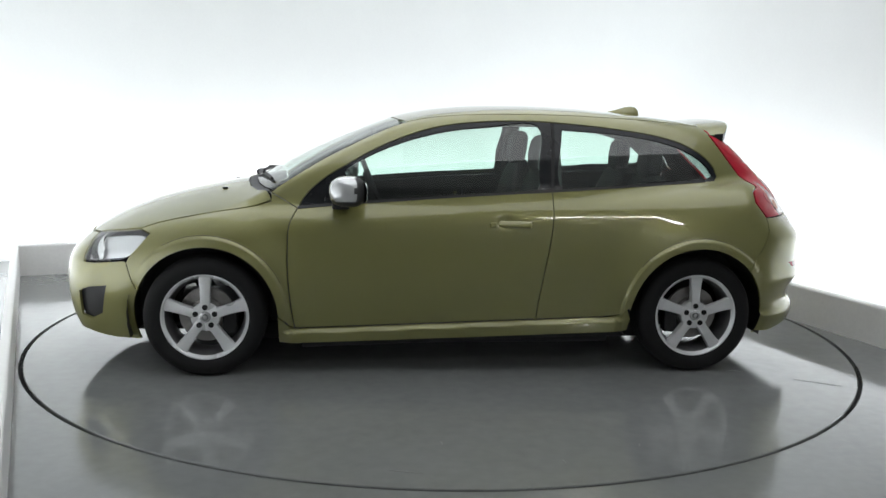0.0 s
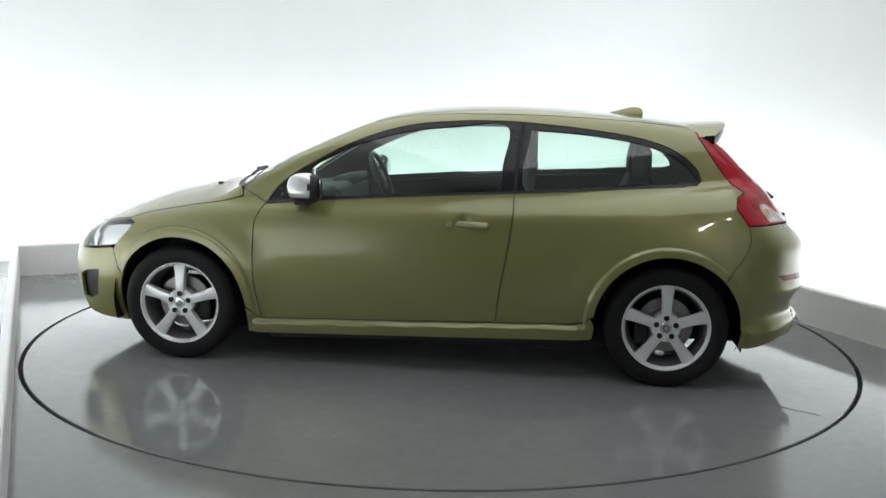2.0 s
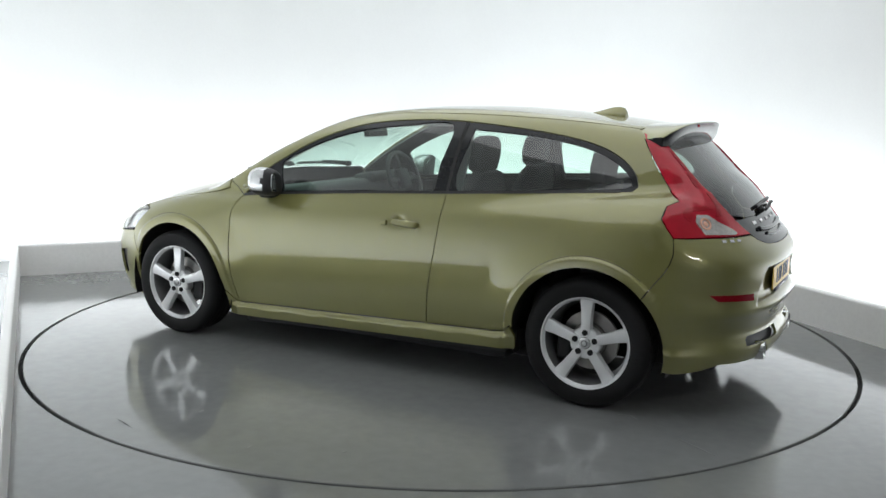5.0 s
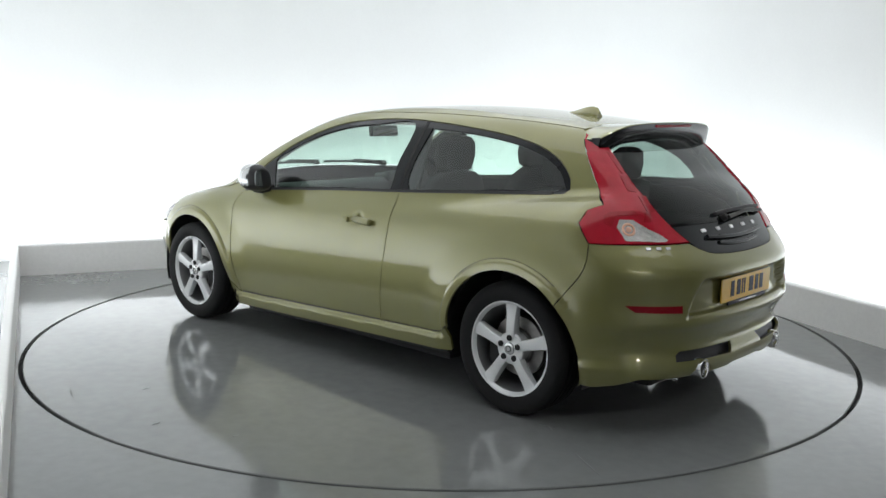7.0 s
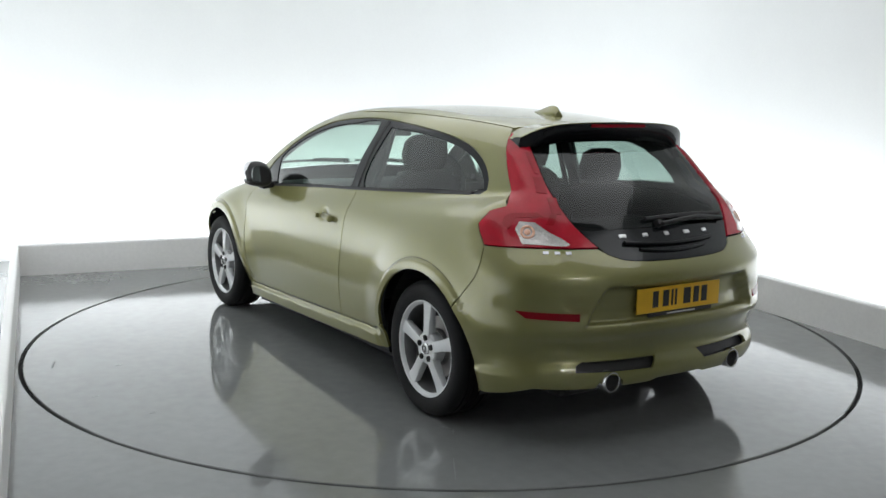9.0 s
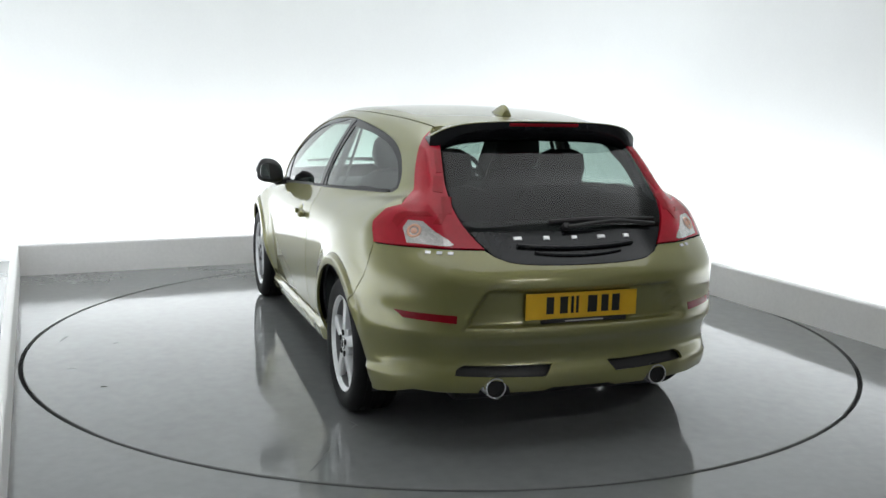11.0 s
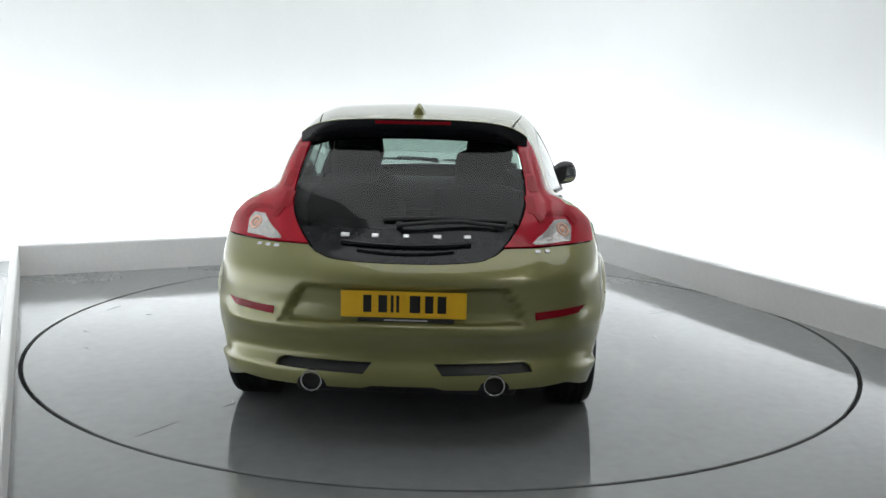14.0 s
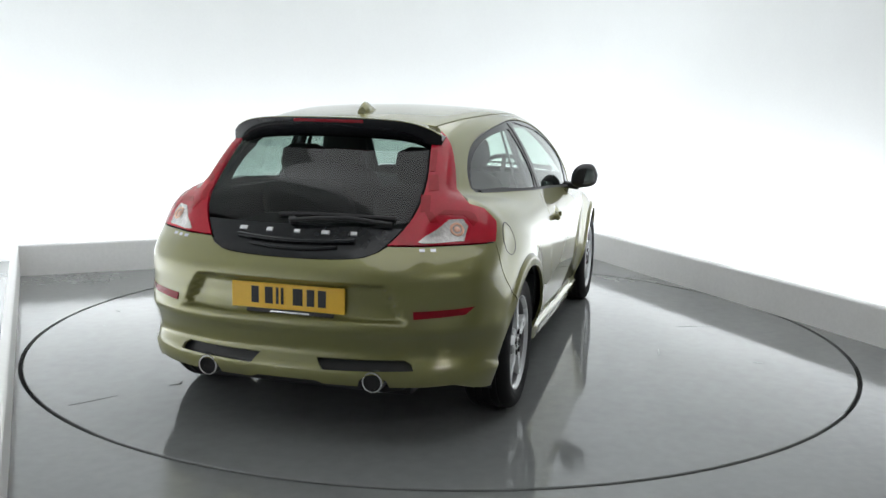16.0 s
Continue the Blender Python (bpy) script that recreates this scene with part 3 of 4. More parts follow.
def build_shell():
    roof_edge = line3(ROOF_EDGE, T)
    hood_edge = line3(HOOD_EDGE, T)
    door_f, door_r = line3(DOOR_FRONT, S), line3(DOOR_REAR, S)
    belt, belt_q = line3(BELT, S), line3(BELT_Q, S)
    win_top = line3(WIN_TOP, S)
    sill_line = S(*[(x, 0.276 - 0.038 * x) for x in np.linspace(0.862, -0.83, 40)])
    # door
    door = cat(door_f, S(*[(x, 0.280 - 0.038 * x) for x in np.linspace(0.85, -0.42, 30)]), door_r[::-1], belt[::-1])
    panel("door", SIDE, door, M_PAINT, CAR, "olive green metallic front door panel", mirror=True, gap=0.003)
    # side frame: roof rail, rear pillar and rear quarter in one sheet
    quarter = cat(win_top, belt_q[::-1], door_r, S((-0.43, 0.296), (-0.80, 0.310), (-0.90, 0.326), (-0.935, 0.36)), S(*arch(-1.32, 0.375, 5, 137, 40)),
                  line3(SEAM_R[::-1], S), line3(LAMP_LOW[::-1], S), T(*LAMP_LEDGE[::-1]), line3(LAMP_OUT[::-1], S), roof_edge[::-1])
    panel("side_panel", SIDE, quarter, M_PAINT, CAR, "olive green rear quarter with roof rail", mirror=True, gap=0.002, fine=(0.94, 1.09))
    # front fender
    fend = cat(door_f[::-1], roof_edge[:1], hood_edge[::-1], T((1.648, 0.744)), S((1.600, 0.748), (1.65, 0.69), (1.705, 0.628), (1.72, 0.60), (1.69, 0.50), (1.665, 0.455)),
               S(*arch(1.32, 0.37, 20, 178, 40)), S((0.946, 0.312), (0.915, 0.288), (0.888, 0.257)))
    panel("front_fender", SIDE, fend, M_PAINT, CAR, mirror=True, gap=0.0025)
    # side skirt
    sk = cat(sill_line, S((-0.89, 0.322), (-0.93, 0.350), (-0.952, 0.30), (-0.945, 0.235)), S(*[(x, 0.196 - 0.034 * x) for x in np.linspace(-0.94, 0.945, 40)]), S((0.950, 0.306), (0.917, 0.283), (0.888, 0.251)))
    panel("side_skirt", SIDE, sk, M_PAINT, CAR, "olive green side skirt", mirror=True, gap=0.001, grid=0.011)
    # black window surround with its two panes
    gf, gq = line3(GLASS_F + GLASS_F[:1], S), line3(GLASS_Q + GLASS_Q[:1], S)
    ws = cat(win_top, belt_q[::-1], belt[::-1])
    panel("window_frame", SIDE, ws, M_TRIM, CAR, "gloss black window surround", holes=[gf[:-1], gq[:-1]], lift=-0.004, mirror=True, gap=0.001, grid=0.024)
    panel("side_window", SIDE, gf[:-1], M_GLASS, CAR, "green tinted front side window", lift=-0.008, thick=0, mirror=True, gap=-0.004)
    panel("quarter_window", SIDE, gq[:-1], M_GLASS, CAR, "green tinted fixed rear side window", lift=-0.008, thick=0, mirror=True, gap=-0.004)
    bp = cat(S((-0.525, 1.345), (-0.545, 1.345), (-0.53, 1.16), (-0.52, 0.992), (-0.505, 0.992), (-0.512, 1.16)))
    panel("pillar_seam", SIDE, bp, M_INNER, CAR, lift=-0.0025, thick=0.004, mirror=True, gap=0.0, grid=0.01)
    # weather strip along the belt
    strip = cat(S(*[(x, z - 0.004) for x, z in smooth_line(BELT + BELT_Q[1:], 0.04)]), S(*[(x, z + 0.010) for x, z in smooth_line(BELT + BELT_Q[1:], 0.04)][::-1]))
    panel("belt_strip", SIDE, strip, M_PLASTIC, CAR, lift=0.003, thick=0.008, mirror=True, gap=0.0, grid=0.012)
    # roof, windscreen, bonnet
    re = smooth_line(ROOF_EDGE, 0.03)
    re = re[re[:, 0] < 0.275]
    left = T(*re)
    roof = cat(left, T((-1.46, 0.30), (-1.475, 0.15), (-1.48, 0.0), (-1.475, -0.15), (-1.46, -0.30)), mirrored(left), T((0.30, -0.35), (0.318, -0.15), (0.322, 0.0), (0.318, 0.15), (0.30, 0.35)))
    panel("roof", TOP, roof, M_PAINT, CAR, "olive green roof skin", gap=0.002, inner=M_HEADLINER, grid=0.035)
    wl = smooth_line(ROOF_EDGE, 0.03)
    wl = T(*wl[wl[:, 0] > 0.27])
    cowl = T((1.03, 0.60), (1.075, 0.42), (1.105, 0.2), (1.115, 0), (1.105, -0.2), (1.075, -0.42), (1.03, -0.60))
    scr = cat(wl, T((0.30, 0.35), (0.318, 0.15), (0.322, 0.0), (0.318, -0.15), (0.30, -0.35)), mirrored(wl), cowl[::-1])
    panel("windscreen", TOP, scr, M_GLASS, CAR, "clear green tinted windscreen", lift=-0.003, thick=0, gap=0.004)
    back = T((1.06, 0.60), (1.115, 0.42), (1.15, 0.2), (1.16, 0), (1.15, -0.2), (1.115, -0.42), (1.06, -0.60))
    cw = cat(T((0.985, 0.725)), cowl, T((0.985, -0.725)), back[::-1])
    panel("cowl", TOP, cw, M_PLASTIC, CAR, "black plastic cowl below the windscreen", lift=-0.006, gap=0.0)
    hood = cat(hood_edge, back, mirrored(hood_edge), T((1.735, -0.690), (1.83, -0.618), (1.905, -0.543), (1.968, -0.43), (2.005, -0.22), (2.016, 0), (2.005, 0.22), (1.968, 0.43), (1.905, 0.543), (1.83, 0.618), (1.735, 0.690)))
    panel("bonnet", TOP, hood, M_PAINT, CAR, "olive green bonnet", gap=0.003, grid=0.035)
    # front lamps and bumper
    lampo = cat(S((1.705, 0.630), (1.65, 0.692), (1.602, 0.745)), T((1.652, 0.742), (1.735, 0.694), (1.83, 0.622), (1.902, 0.552)), S((1.932, 0.672), (1.956, 0.590), (1.88, 0.594), (1.80, 0.604), (1.74, 0.612)))
    panel("headlight", FRONT, lampo, M_CLEAR, CAR, "clear swept-back headlight", lift=0.001, thick=0, gap=0.001, mirror=True)
    mask = S((1.915, 0.70), (1.875, 0.725), (1.865, 0.665), (1.87, 0.610), (1.915, 0.606))
    panel("headlight_mask", FRONT, mask, M_DARKSTEEL, CAR, "dark lamp bezel inside the headlight", lift=-0.012, thick=0.006, gap=0.0, mirror=True, grid=0.02)
    bar = S((1.866, 0.722), (1.850, 0.730), (1.842, 0.665), (1.848, 0.608), (1.866, 0.607))
    panel("headlight_bar", FRONT, bar, M_CHROME, CAR, "upright chrome bar in the headlight", lift=-0.006, thick=0.008, gap=0.0, mirror=True, grid=0.02)
    panel("headlight_bowl", FRONT, lampo, M_BOWL, CAR, "bright headlight reflector", lift=-0.025, thick=0.01, gap=0.012, mirror=True)
    fl = S((1.665, 0.455), (1.69, 0.50), (1.72, 0.60), (1.74, 0.606), (1.80, 0.598), (1.88, 0.588), (1.960, 0.584))
    fin = cat(fl, S((1.936, 0.670)), T((1.908, 0.546), (1.971, 0.433), (2.009, 0.22)))
    bot = [(0.0, 0.232), (0.3, 0.226), (0.5, 0.215), (0.65, 0.205)]
    arch_f = S(*arch(1.32, 0.37, -22, 20, 12))
    low = cat(FF(*bot), S((1.93, 0.20), (1.80, 0.182), (1.68, 0.178)))
    bump = cat(T((2.020, 0)), mirrored(fin)[: len(fin)], mirrored(cat(low, arch_f))[:-1], cat(low, arch_f), fin)
    fog = S((1.995, 0.425), (1.93, 0.455), (1.832, 0.470), (1.865, 0.315), (1.93, 0.279), (1.99, 0.29))
    grille = FF((0.36, 0.585), (0.30, 0.46), (0.0, 0.44), (-0.30, 0.46), (-0.36, 0.585), (0.0, 0.605))
    panel("front_bumper", FRONT, bump, M_PAINT, CAR, "olive green front bumper", holes=[fog, mirrored(fog), grille], gap=0.002, grid=0.02)
    panel("fog_lamp_grille", FRONT, fog, M_PLASTIC, CAR, "black fog lamp grille", lift=-0.022, thick=0.006, gap=-0.012, mirror=True)
    panel("radiator_grille", FRONT, grille, M_PLASTIC, CAR, "black radiator grille", lift=-0.02, thick=0.006, gap=-0.012)
    # rear lamps
    inner = [(0.408, 0.853), (0.436, 0.885), (0.474, 0.94), (0.498, 1.00), (0.503, 1.08), (0.490, 1.17), (0.470, 1.26)]
    inner3 = line3(inner, RR)
    tl = cat(line3(LAMP_OUT, S), T(*LAMP_LEDGE), line3(LAMP_LOW, S), RR((0.70, 0.857), (0.56, 0.855)), inner3)
    panel("tail_lamp", REAR, tl, M_RED, CAR, "tall red tail lamp", lift=0.004, gap=0.002, mirror=True, fine=(0.93, 1.04), grid=0.02)
    lens = RR((0.700, 0.868), (0.702, 0.925), (0.678, 0.955), (0.625, 0.953), (0.588, 0.915), (0.530, 0.868))
    panel("reversing_lens", REAR, line3(np.concatenate([lens[:, 1:], lens[:1, 1:]]), RR)[:-1], M_LENS, CAR, "clear ribbed reversing lens", lift=0.007, thick=0.006, gap=0.0, mirror=True, grid=0.014)
    seg = RR((0.500, 1.130), (0.538, 1.132), (0.560, 1.070), (0.522, 1.066))
    panel("lamp_segment", REAR, seg, M_SEGMENT, CAR, "darker segment of the tail lamp", lift=0.006, thick=0.004, gap=0.0, mirror=True, grid=0.016)
    seg = RR((0.735, 0.945), (0.718, 0.972), (0.690, 0.986), (0.60, 0.992), (0.585, 0.975), (0.68, 0.970), (0.722, 0.925))
    panel("lamp_segment", REAR, seg, M_SEGMENT, CAR, "", lift=0.006, thick=0.004, gap=0.0, mirror=True, grid=0.012)
    for y0, z0, y1, z1, w in ((0.492, 1.235, 0.512, 1.145, 0.012), (0.515, 1.050, 0.530, 0.985, 0.020), (0.545, 0.985, 0.575, 0.945, 0.014)):
        seg = RR((y0 - w, z0), (y0 + w, z0), (y1 + w, z1), (y1 - w, z1))
        panel("lamp_segment", REAR, seg, M_SEGMENT, CAR, "", lift=0.006, thick=0.004, gap=0.0, mirror=True, grid=0.012)
    # hatch: smoked glass above, black panel below
    top = RR((0.462, 1.285), (0.40, 1.305), (0.2, 1.318), (0, 1.322), (-0.2, 1.318), (-0.40, 1.305), (-0.462, 1.285))
    up = [q for q in smooth_line(inner, 0.03) if q[1] > 0.925]
    up3 = RR(*[(y - 0.006, z) for y, z in up])
    gl = cat(up3[::-1], RR((0.3, 0.921), (0, 0.919), (-0.3, 0.921)), mirrored(up3[::-1]), top[::-1])
    panel("hatch_glass", REAR, gl, M_DARKGLASS, CAR, "smoked glass tailgate window", lift=0.0, thick=0, gap=0.001)
    lo = [q for q in smooth_line(inner, 0.02) if q[1] <= 0.928]
    lo3 = RR(*[(y - 0.006, z) for y, z in lo])
    low_line = line3([(0.404, 0.850), (0.378, 0.828), (0.325, 0.808), (0.24, 0.798), (0.0, 0.792), (-0.24, 0.798), (-0.325, 0.808), (-0.378, 0.828), (-0.404, 0.850)], RR)
    bl = cat(RR((0.3, 0.921), (0, 0.919), (-0.3, 0.921)), mirrored(lo3), low_line[::-1][1:-1], lo3)
    panel("tailgate_panel", REAR, bl, M_TRIM, CAR, "gloss black lower tailgate", gap=0.001, lift=0.0)
    # rear bumper
    seam = line3(SEAM_R, S)
    b_low = [(0.0, 0.275), (0.13, 0.275), (0.17, 0.262), (0.318, 0.262), (0.330, 0.292), (0.355, 0.312), (0.3835, 0.318), (0.412, 0.312), (0.437, 0.292), (0.449, 0.262), (0.60, 0.262), (0.70, 0.268)]
    skl = S((-1.93, 0.270), (-1.84, 0.238), (-1.76, 0.222), (-1.69, 0.220))
    ra = S(*arch(-1.32, 0.375, 198, 137, 16))
    half = cat(RR(*b_low), skl, ra, seam[::-1], RR((0.70, 0.855), (0.56, 0.853), (0.410, 0.851)), low_line[1:len(low_line) // 2])
    bum = cat(half, mirrored(half))
    sl = RR((0.535, 0.364), (0.505, 0.378), (0.13, 0.374), (0.165, 0.328), (0.545, 0.338))
    panel("rear_bumper", REAR, bum, M_PAINT, CAR, "olive green rear bumper with plate recess", holes=[sl, mirrored(sl)], gap=0.002, grid=0.017)
    panel("diffuser_slot", REAR, sl, M_PLASTIC, CAR, "black slot in the rear bumper", lift=-0.03, thick=0.006, gap=-0.02, mirror=True, grid=0.02)
    rf = RR((0.768, 0.604), (0.545, 0.594), (0.548, 0.562), (0.738, 0.574))
    panel("rear_reflector", REAR, rf, M_DARKRED, CAR, "dark red rear reflector strip", lift=0.003, thick=0.006, gap=0.0, mirror=True, grid=0.016)


build_shell()


def liner():
    """Dark sheet behind the outer panels, seen through the joints and as the cabin's side trim."""
    out = cat(S((0.93, 0.86)), S(*[(x, z - 0.012) for x, z in smooth_line(BELT + BELT_Q[1:], 0.05)]), S((-1.55, 0.95), (-1.64, 0.85), (-1.66, 0.72)),
              S(*arch(-1.32, 0.43, 118, 8, 20)), S((-0.87, 0.25), (0.86, 0.20), (0.885, 0.30)), S(*arch(1.32, 0.435, 172, 95, 14)), S((1.28, 0.80)))
    panel("side_trim", SIDE, out, M_DASH, CAR, "dark grey inner side trim", lift=-0.026, thick=0.012, gap=0.0, mirror=True, grid=0.05)
    rim = cat(line3(WIN_TOP[:-3], S), S((-1.50, 1.06), (-1.53, 1.12), (-1.44, 1.25)), T(*smooth_line(ROOF_EDGE, 0.05))[::-1])
    panel("roof_rail_trim", SIDE, rim, M_HEADLINER, CAR, lift=-0.03, thick=0.01, gap=-0.004, mirror=True, grid=0.04)

    cp = S((-1.46, 1.115), (-1.40, 1.185), (-1.30, 1.245), (-1.37, 1.30), (-1.44, 1.29), (-1.53, 1.17), (-1.61, 1.05), (-1.60, 0.99), (-1.49, 1.055))
    panel("rear_pillar_trim", SIDE, cp, M_DASH, CAR, "dark inner trim of the rear pillar", lift=-0.035, thick=0.02, gap=0.0, mirror=True, grid=0.03)


liner()


# ---- wheels ----
def build_wheel(x, side):
    m = pose(x, 0.757 * side, 0.318, -90 * side, 0, 0)
    seg = 56
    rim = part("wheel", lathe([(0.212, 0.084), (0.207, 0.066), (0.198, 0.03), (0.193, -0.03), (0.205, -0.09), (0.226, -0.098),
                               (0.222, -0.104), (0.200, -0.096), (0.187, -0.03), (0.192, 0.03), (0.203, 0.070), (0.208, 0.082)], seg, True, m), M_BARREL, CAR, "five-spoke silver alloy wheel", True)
    part("rim_lip", lathe([(0.208, 0.082), (0.213, 0.0885), (0.221, 0.0985), (0.229, 0.0995), (0.232, 0.094), (0.229, 0.087), (0.214, 0.080)], seg, True, m), M_ALLOY, rim, "bright machined rim lip", True)
    prof = [(0.224, 0.098), (0.231, 0.101), (0.240, 0.1045), (0.255, 0.109), (0.272, 0.1105), (0.288, 0.108), (0.301, 0.101), (0.310, 0.091), (0.3155, 0.078)]
    tread = []
    for z in (0.062, 0.026, -0.010, -0.046):
        tread += [(0.318, z + 0.008), (0.318, z), (0.311, z - 0.002), (0.311, z - 0.008), (0.318, z - 0.010)]
    prof = prof + tread + [(0.3155, -0.078)] + [(r, -z) for r, z in prof[::-1][1:]] + [(0.215, -0.08), (0.215, 0.08)]
    part("tyre", lathe(prof, 72, True, m), M_RUBBER, rim, "black low-profile tyre", True)
    # spokes: crowned, widening towards the rim
    for k in range(5):
        rows = []
        for r, hw, zf, dp in ((0.030, 0.024, 0.088, 0.04), (0.060, 0.0265, 0.091, 0.04), (0.095, 0.0255, 0.091, 0.036), (0.135, 0.0275, 0.089, 0.032), (0.175, 0.0310, 0.087, 0.028), (0.205, 0.036, 0.087, 0.025), (0.219, 0.040, 0.090, 0.02)):
            rows.append([(r, -hw, zf - dp), (r, -hw, zf - 0.007), (r, -hw * 0.86, zf), (r, 0, zf + 0.0035), (r, hw * 0.86, zf), (r, hw, zf - 0.007), (r, hw, zf - dp)])
        bm = bmesh.new()
        vv = [[bm.verts.new(q) for q in row] for row in rows]
        for a, b in zip(vv, vv[1:]):
            for i in range(7):
                j = (i + 1) % 7
                bm.faces.new((a[i], a[j], b[j], b[i]))
        bm.faces.new(vv[0])
        bm.faces.new(vv[-1])
        bm.transform(m @ pose(0, 0, 0, 0, 0, (-90 if side > 0 else 90) + 72 * k))
        part("spoke", bm, M_ALLOY, rim, smooth=True)
        a = radians((-90 if side > 0 else 90) + 72 * k)
        nut = part("wheel_nut", lathe([(0.0, 0.0965), (0.0058, 0.0965), (0.0066, 0.095), (0.0066, 0.0925), (0.0115, 0.0935), (0.0135, 0.0962), (0.0145, 0.0945), (0.0145, 0.08)], 12, False, m @ pose(0.052 * math.cos(a), 0.052 * math.sin(a), 0.002)), M_DARKSTEEL, rim, "dark recessed wheel nut", True)
    part("hub", lathe([(0.0, 0.09), (0.072, 0.088), (0.078, 0.080), (0.074, 0.03), (0.0, 0.03)], 40, False, m), M_ALLOY, rim, smooth=True)
    part("centre_cap", lathe([(0.0, 0.0985), (0.022, 0.0975), (0.028, 0.0955), (0.030, 0.089)], 32, False, m), M_SATIN, rim, "silver centre cap", True)
    part("cap_ring", lathe([(0.0115, 0.099), (0.0115, 0.1003), (0.0165, 0.0998), (0.0165, 0.0975)], 28, True, m), M_DARKSTEEL, rim, "dark ring emblem on the cap", True)
    part("brake_disc", lathe([(0.05, 0.030), (0.085, 0.030), (0.09, 0.018), (0.144, 0.018), (0.144, -0.006), (0.05, -0.006)], 48, True, m), M_STEEL, rim, "grey steel brake disc", True)
    cx = -1 if x > 0 else 1
    cal = box(0.075, 0.15, 0.075, pose(cx * 0.12, 0.03, 0.012), 0.014)
    cal.transform(m)
    part("brake_caliper", cal, M_DARKSTEEL, rim, "dark cast brake caliper")
    part("wheel_hub_carrier", lathe([(0.0, 0.02), (0.06, 0.02), (0.06, -0.16), (0.0, -0.16)], 20, False, m), M_DARKSTEEL, rim)
    return rim


for wx, wz in WHEELS:
    for sd in (1, -1):
        build_wheel(wx, sd)


def wheel_well(wx, side):
    bm = bmesh.new()
    n = 22
    rows = []
    for k in range(n + 1):
        a = radians(-17 + 214 * k / n)
        rows.append([bm.verts.new((wx + r * math.cos(a), y * side, 0.318 + r * math.sin(a))) for r, y in ((0.405, 0.815), (0.405, 0.47), (0.36, 0.45), (0.18, 0.45))])
    for a, b in zip(rows, rows[1:]):
        for i in range(3):
            bm.faces.new((a[i], a[i + 1], b[i + 1], b[i]))
    part("wheel_arch_liner", bm, M_PLASTIC, CAR, "black plastic wheel arch liner")


for wx, wz in WHEELS:
    for sd in (1, -1):
        wheel_well(wx, sd)


def arch_seam(wx, a0, a1):
    for sd in (1, -1):
        pts = S(*arch(wx, 0.430, a0, a1, 30)) * (1, sd, 1)
        part("arch_seam", tube([Vector(p) for p in pts], 0.0016, 6), M_INNER, CAR, "thin joint line over the wheel arch")


arch_seam(1.32, 155, 60)
arch_seam(-1.32, 128, 40)


def underbody():
    part("floor_pan", box(1.72, 1.50, 0.10, pose(0, 0, 0.195), 0.02), M_CARPET, CAR, "dark underbody floor pan")
    part("engine_undertray", box(1.0, 1.0, 0.05, pose(1.45, 0, 0.19), 0.02), M_PLASTIC, CAR)
    part("boot_floor", box(0.95, 0.98, 0.06, pose(-1.42, 0, 0.36), 0.02), M_CARPET, CAR)
    part("rear_bulkhead", box(0.03, 1.3, 0.46, pose(-1.90, 0, 0.52), 0.01), M_INNER, CAR)
    part("front_bulkhead", box(0.04, 1.3, 0.62, pose(0.98, 0, 0.56), 0.01), M_INNER, CAR)
    part("radiator_pack", box(0.08, 1.1, 0.44, pose(1.90, 0, 0.43), 0.01), M_INNER, CAR)
    part("bonnet_liner", box(0.85, 1.12, 0.02, pose(1.42, 0, 0.72, 0, 7, 0), 0.005), M_INNER, CAR)
    part("rear_floor_pan", box(1.0, 0.98, 0.16, pose(-1.36, 0, 0.25), 0.03), M_INNER, CAR)
    for sd in (1, -1):
        # dark boxes added beside the wheels to stop light showing under the car
        for gx in (-0.925, 0.925):
            part("under_car_light_block", box(0.03, 0.26, 0.12, pose(gx, 0.61 * sd, 0.26), 0.01), M_INNER, CAR)
    # plain underbody boxes set low, added to keep wall light from beneath the car
    part("front_subframe", box(0.5, 1.1, 0.10, pose(1.0, 0, 0.17), 0.03), M_INNER, CAR)
    for sd in (1, -1):
        part("trailing_arm", box(0.42, 0.22, 0.10, pose(-0.98, 0.56 * sd, 0.20), 0.03), M_INNER, CAR)
        part("sill_underside", box(1.7, 0.12, 0.05, pose(-0.02, 0.72 * sd, 0.185, 0, 1.9, 0), 0.015), M_INNER, CAR)
    part("silencer", box(0.24, 0.95, 0.15, pose(-1.78, 0, 0.27), 0.05, 3), M_DARKSTEEL, CAR, "dark steel exhaust silencer")
    part("rear_axle_beam", box(0.09, 1.2, 0.08, pose(-1.32, 0, 0.28), 0.02), M_DARKSTEEL, CAR)
    for sd in (1, -1):
        t = part("exhaust_tip", lathe([(0.0445, 0.0), (0.046, -0.004), (0.046, -0.16), (0.038, -0.16), (0.037, -0.004), (0.0385, 0.0)], 32, True, pose(-2.074, 0.3835 * sd, 0.288, 0, -90, 0)), M_CHROME, CAR, "round chrome exhaust tip", True)
        part("tip_bore", lathe([(0.037, -0.03), (0.0, -0.035)], 24, False, pose(-2.074, 0.3835 * sd, 0.288, 0, -90, 0)), M_INNER, t, "black bore of the tip")


underbody()


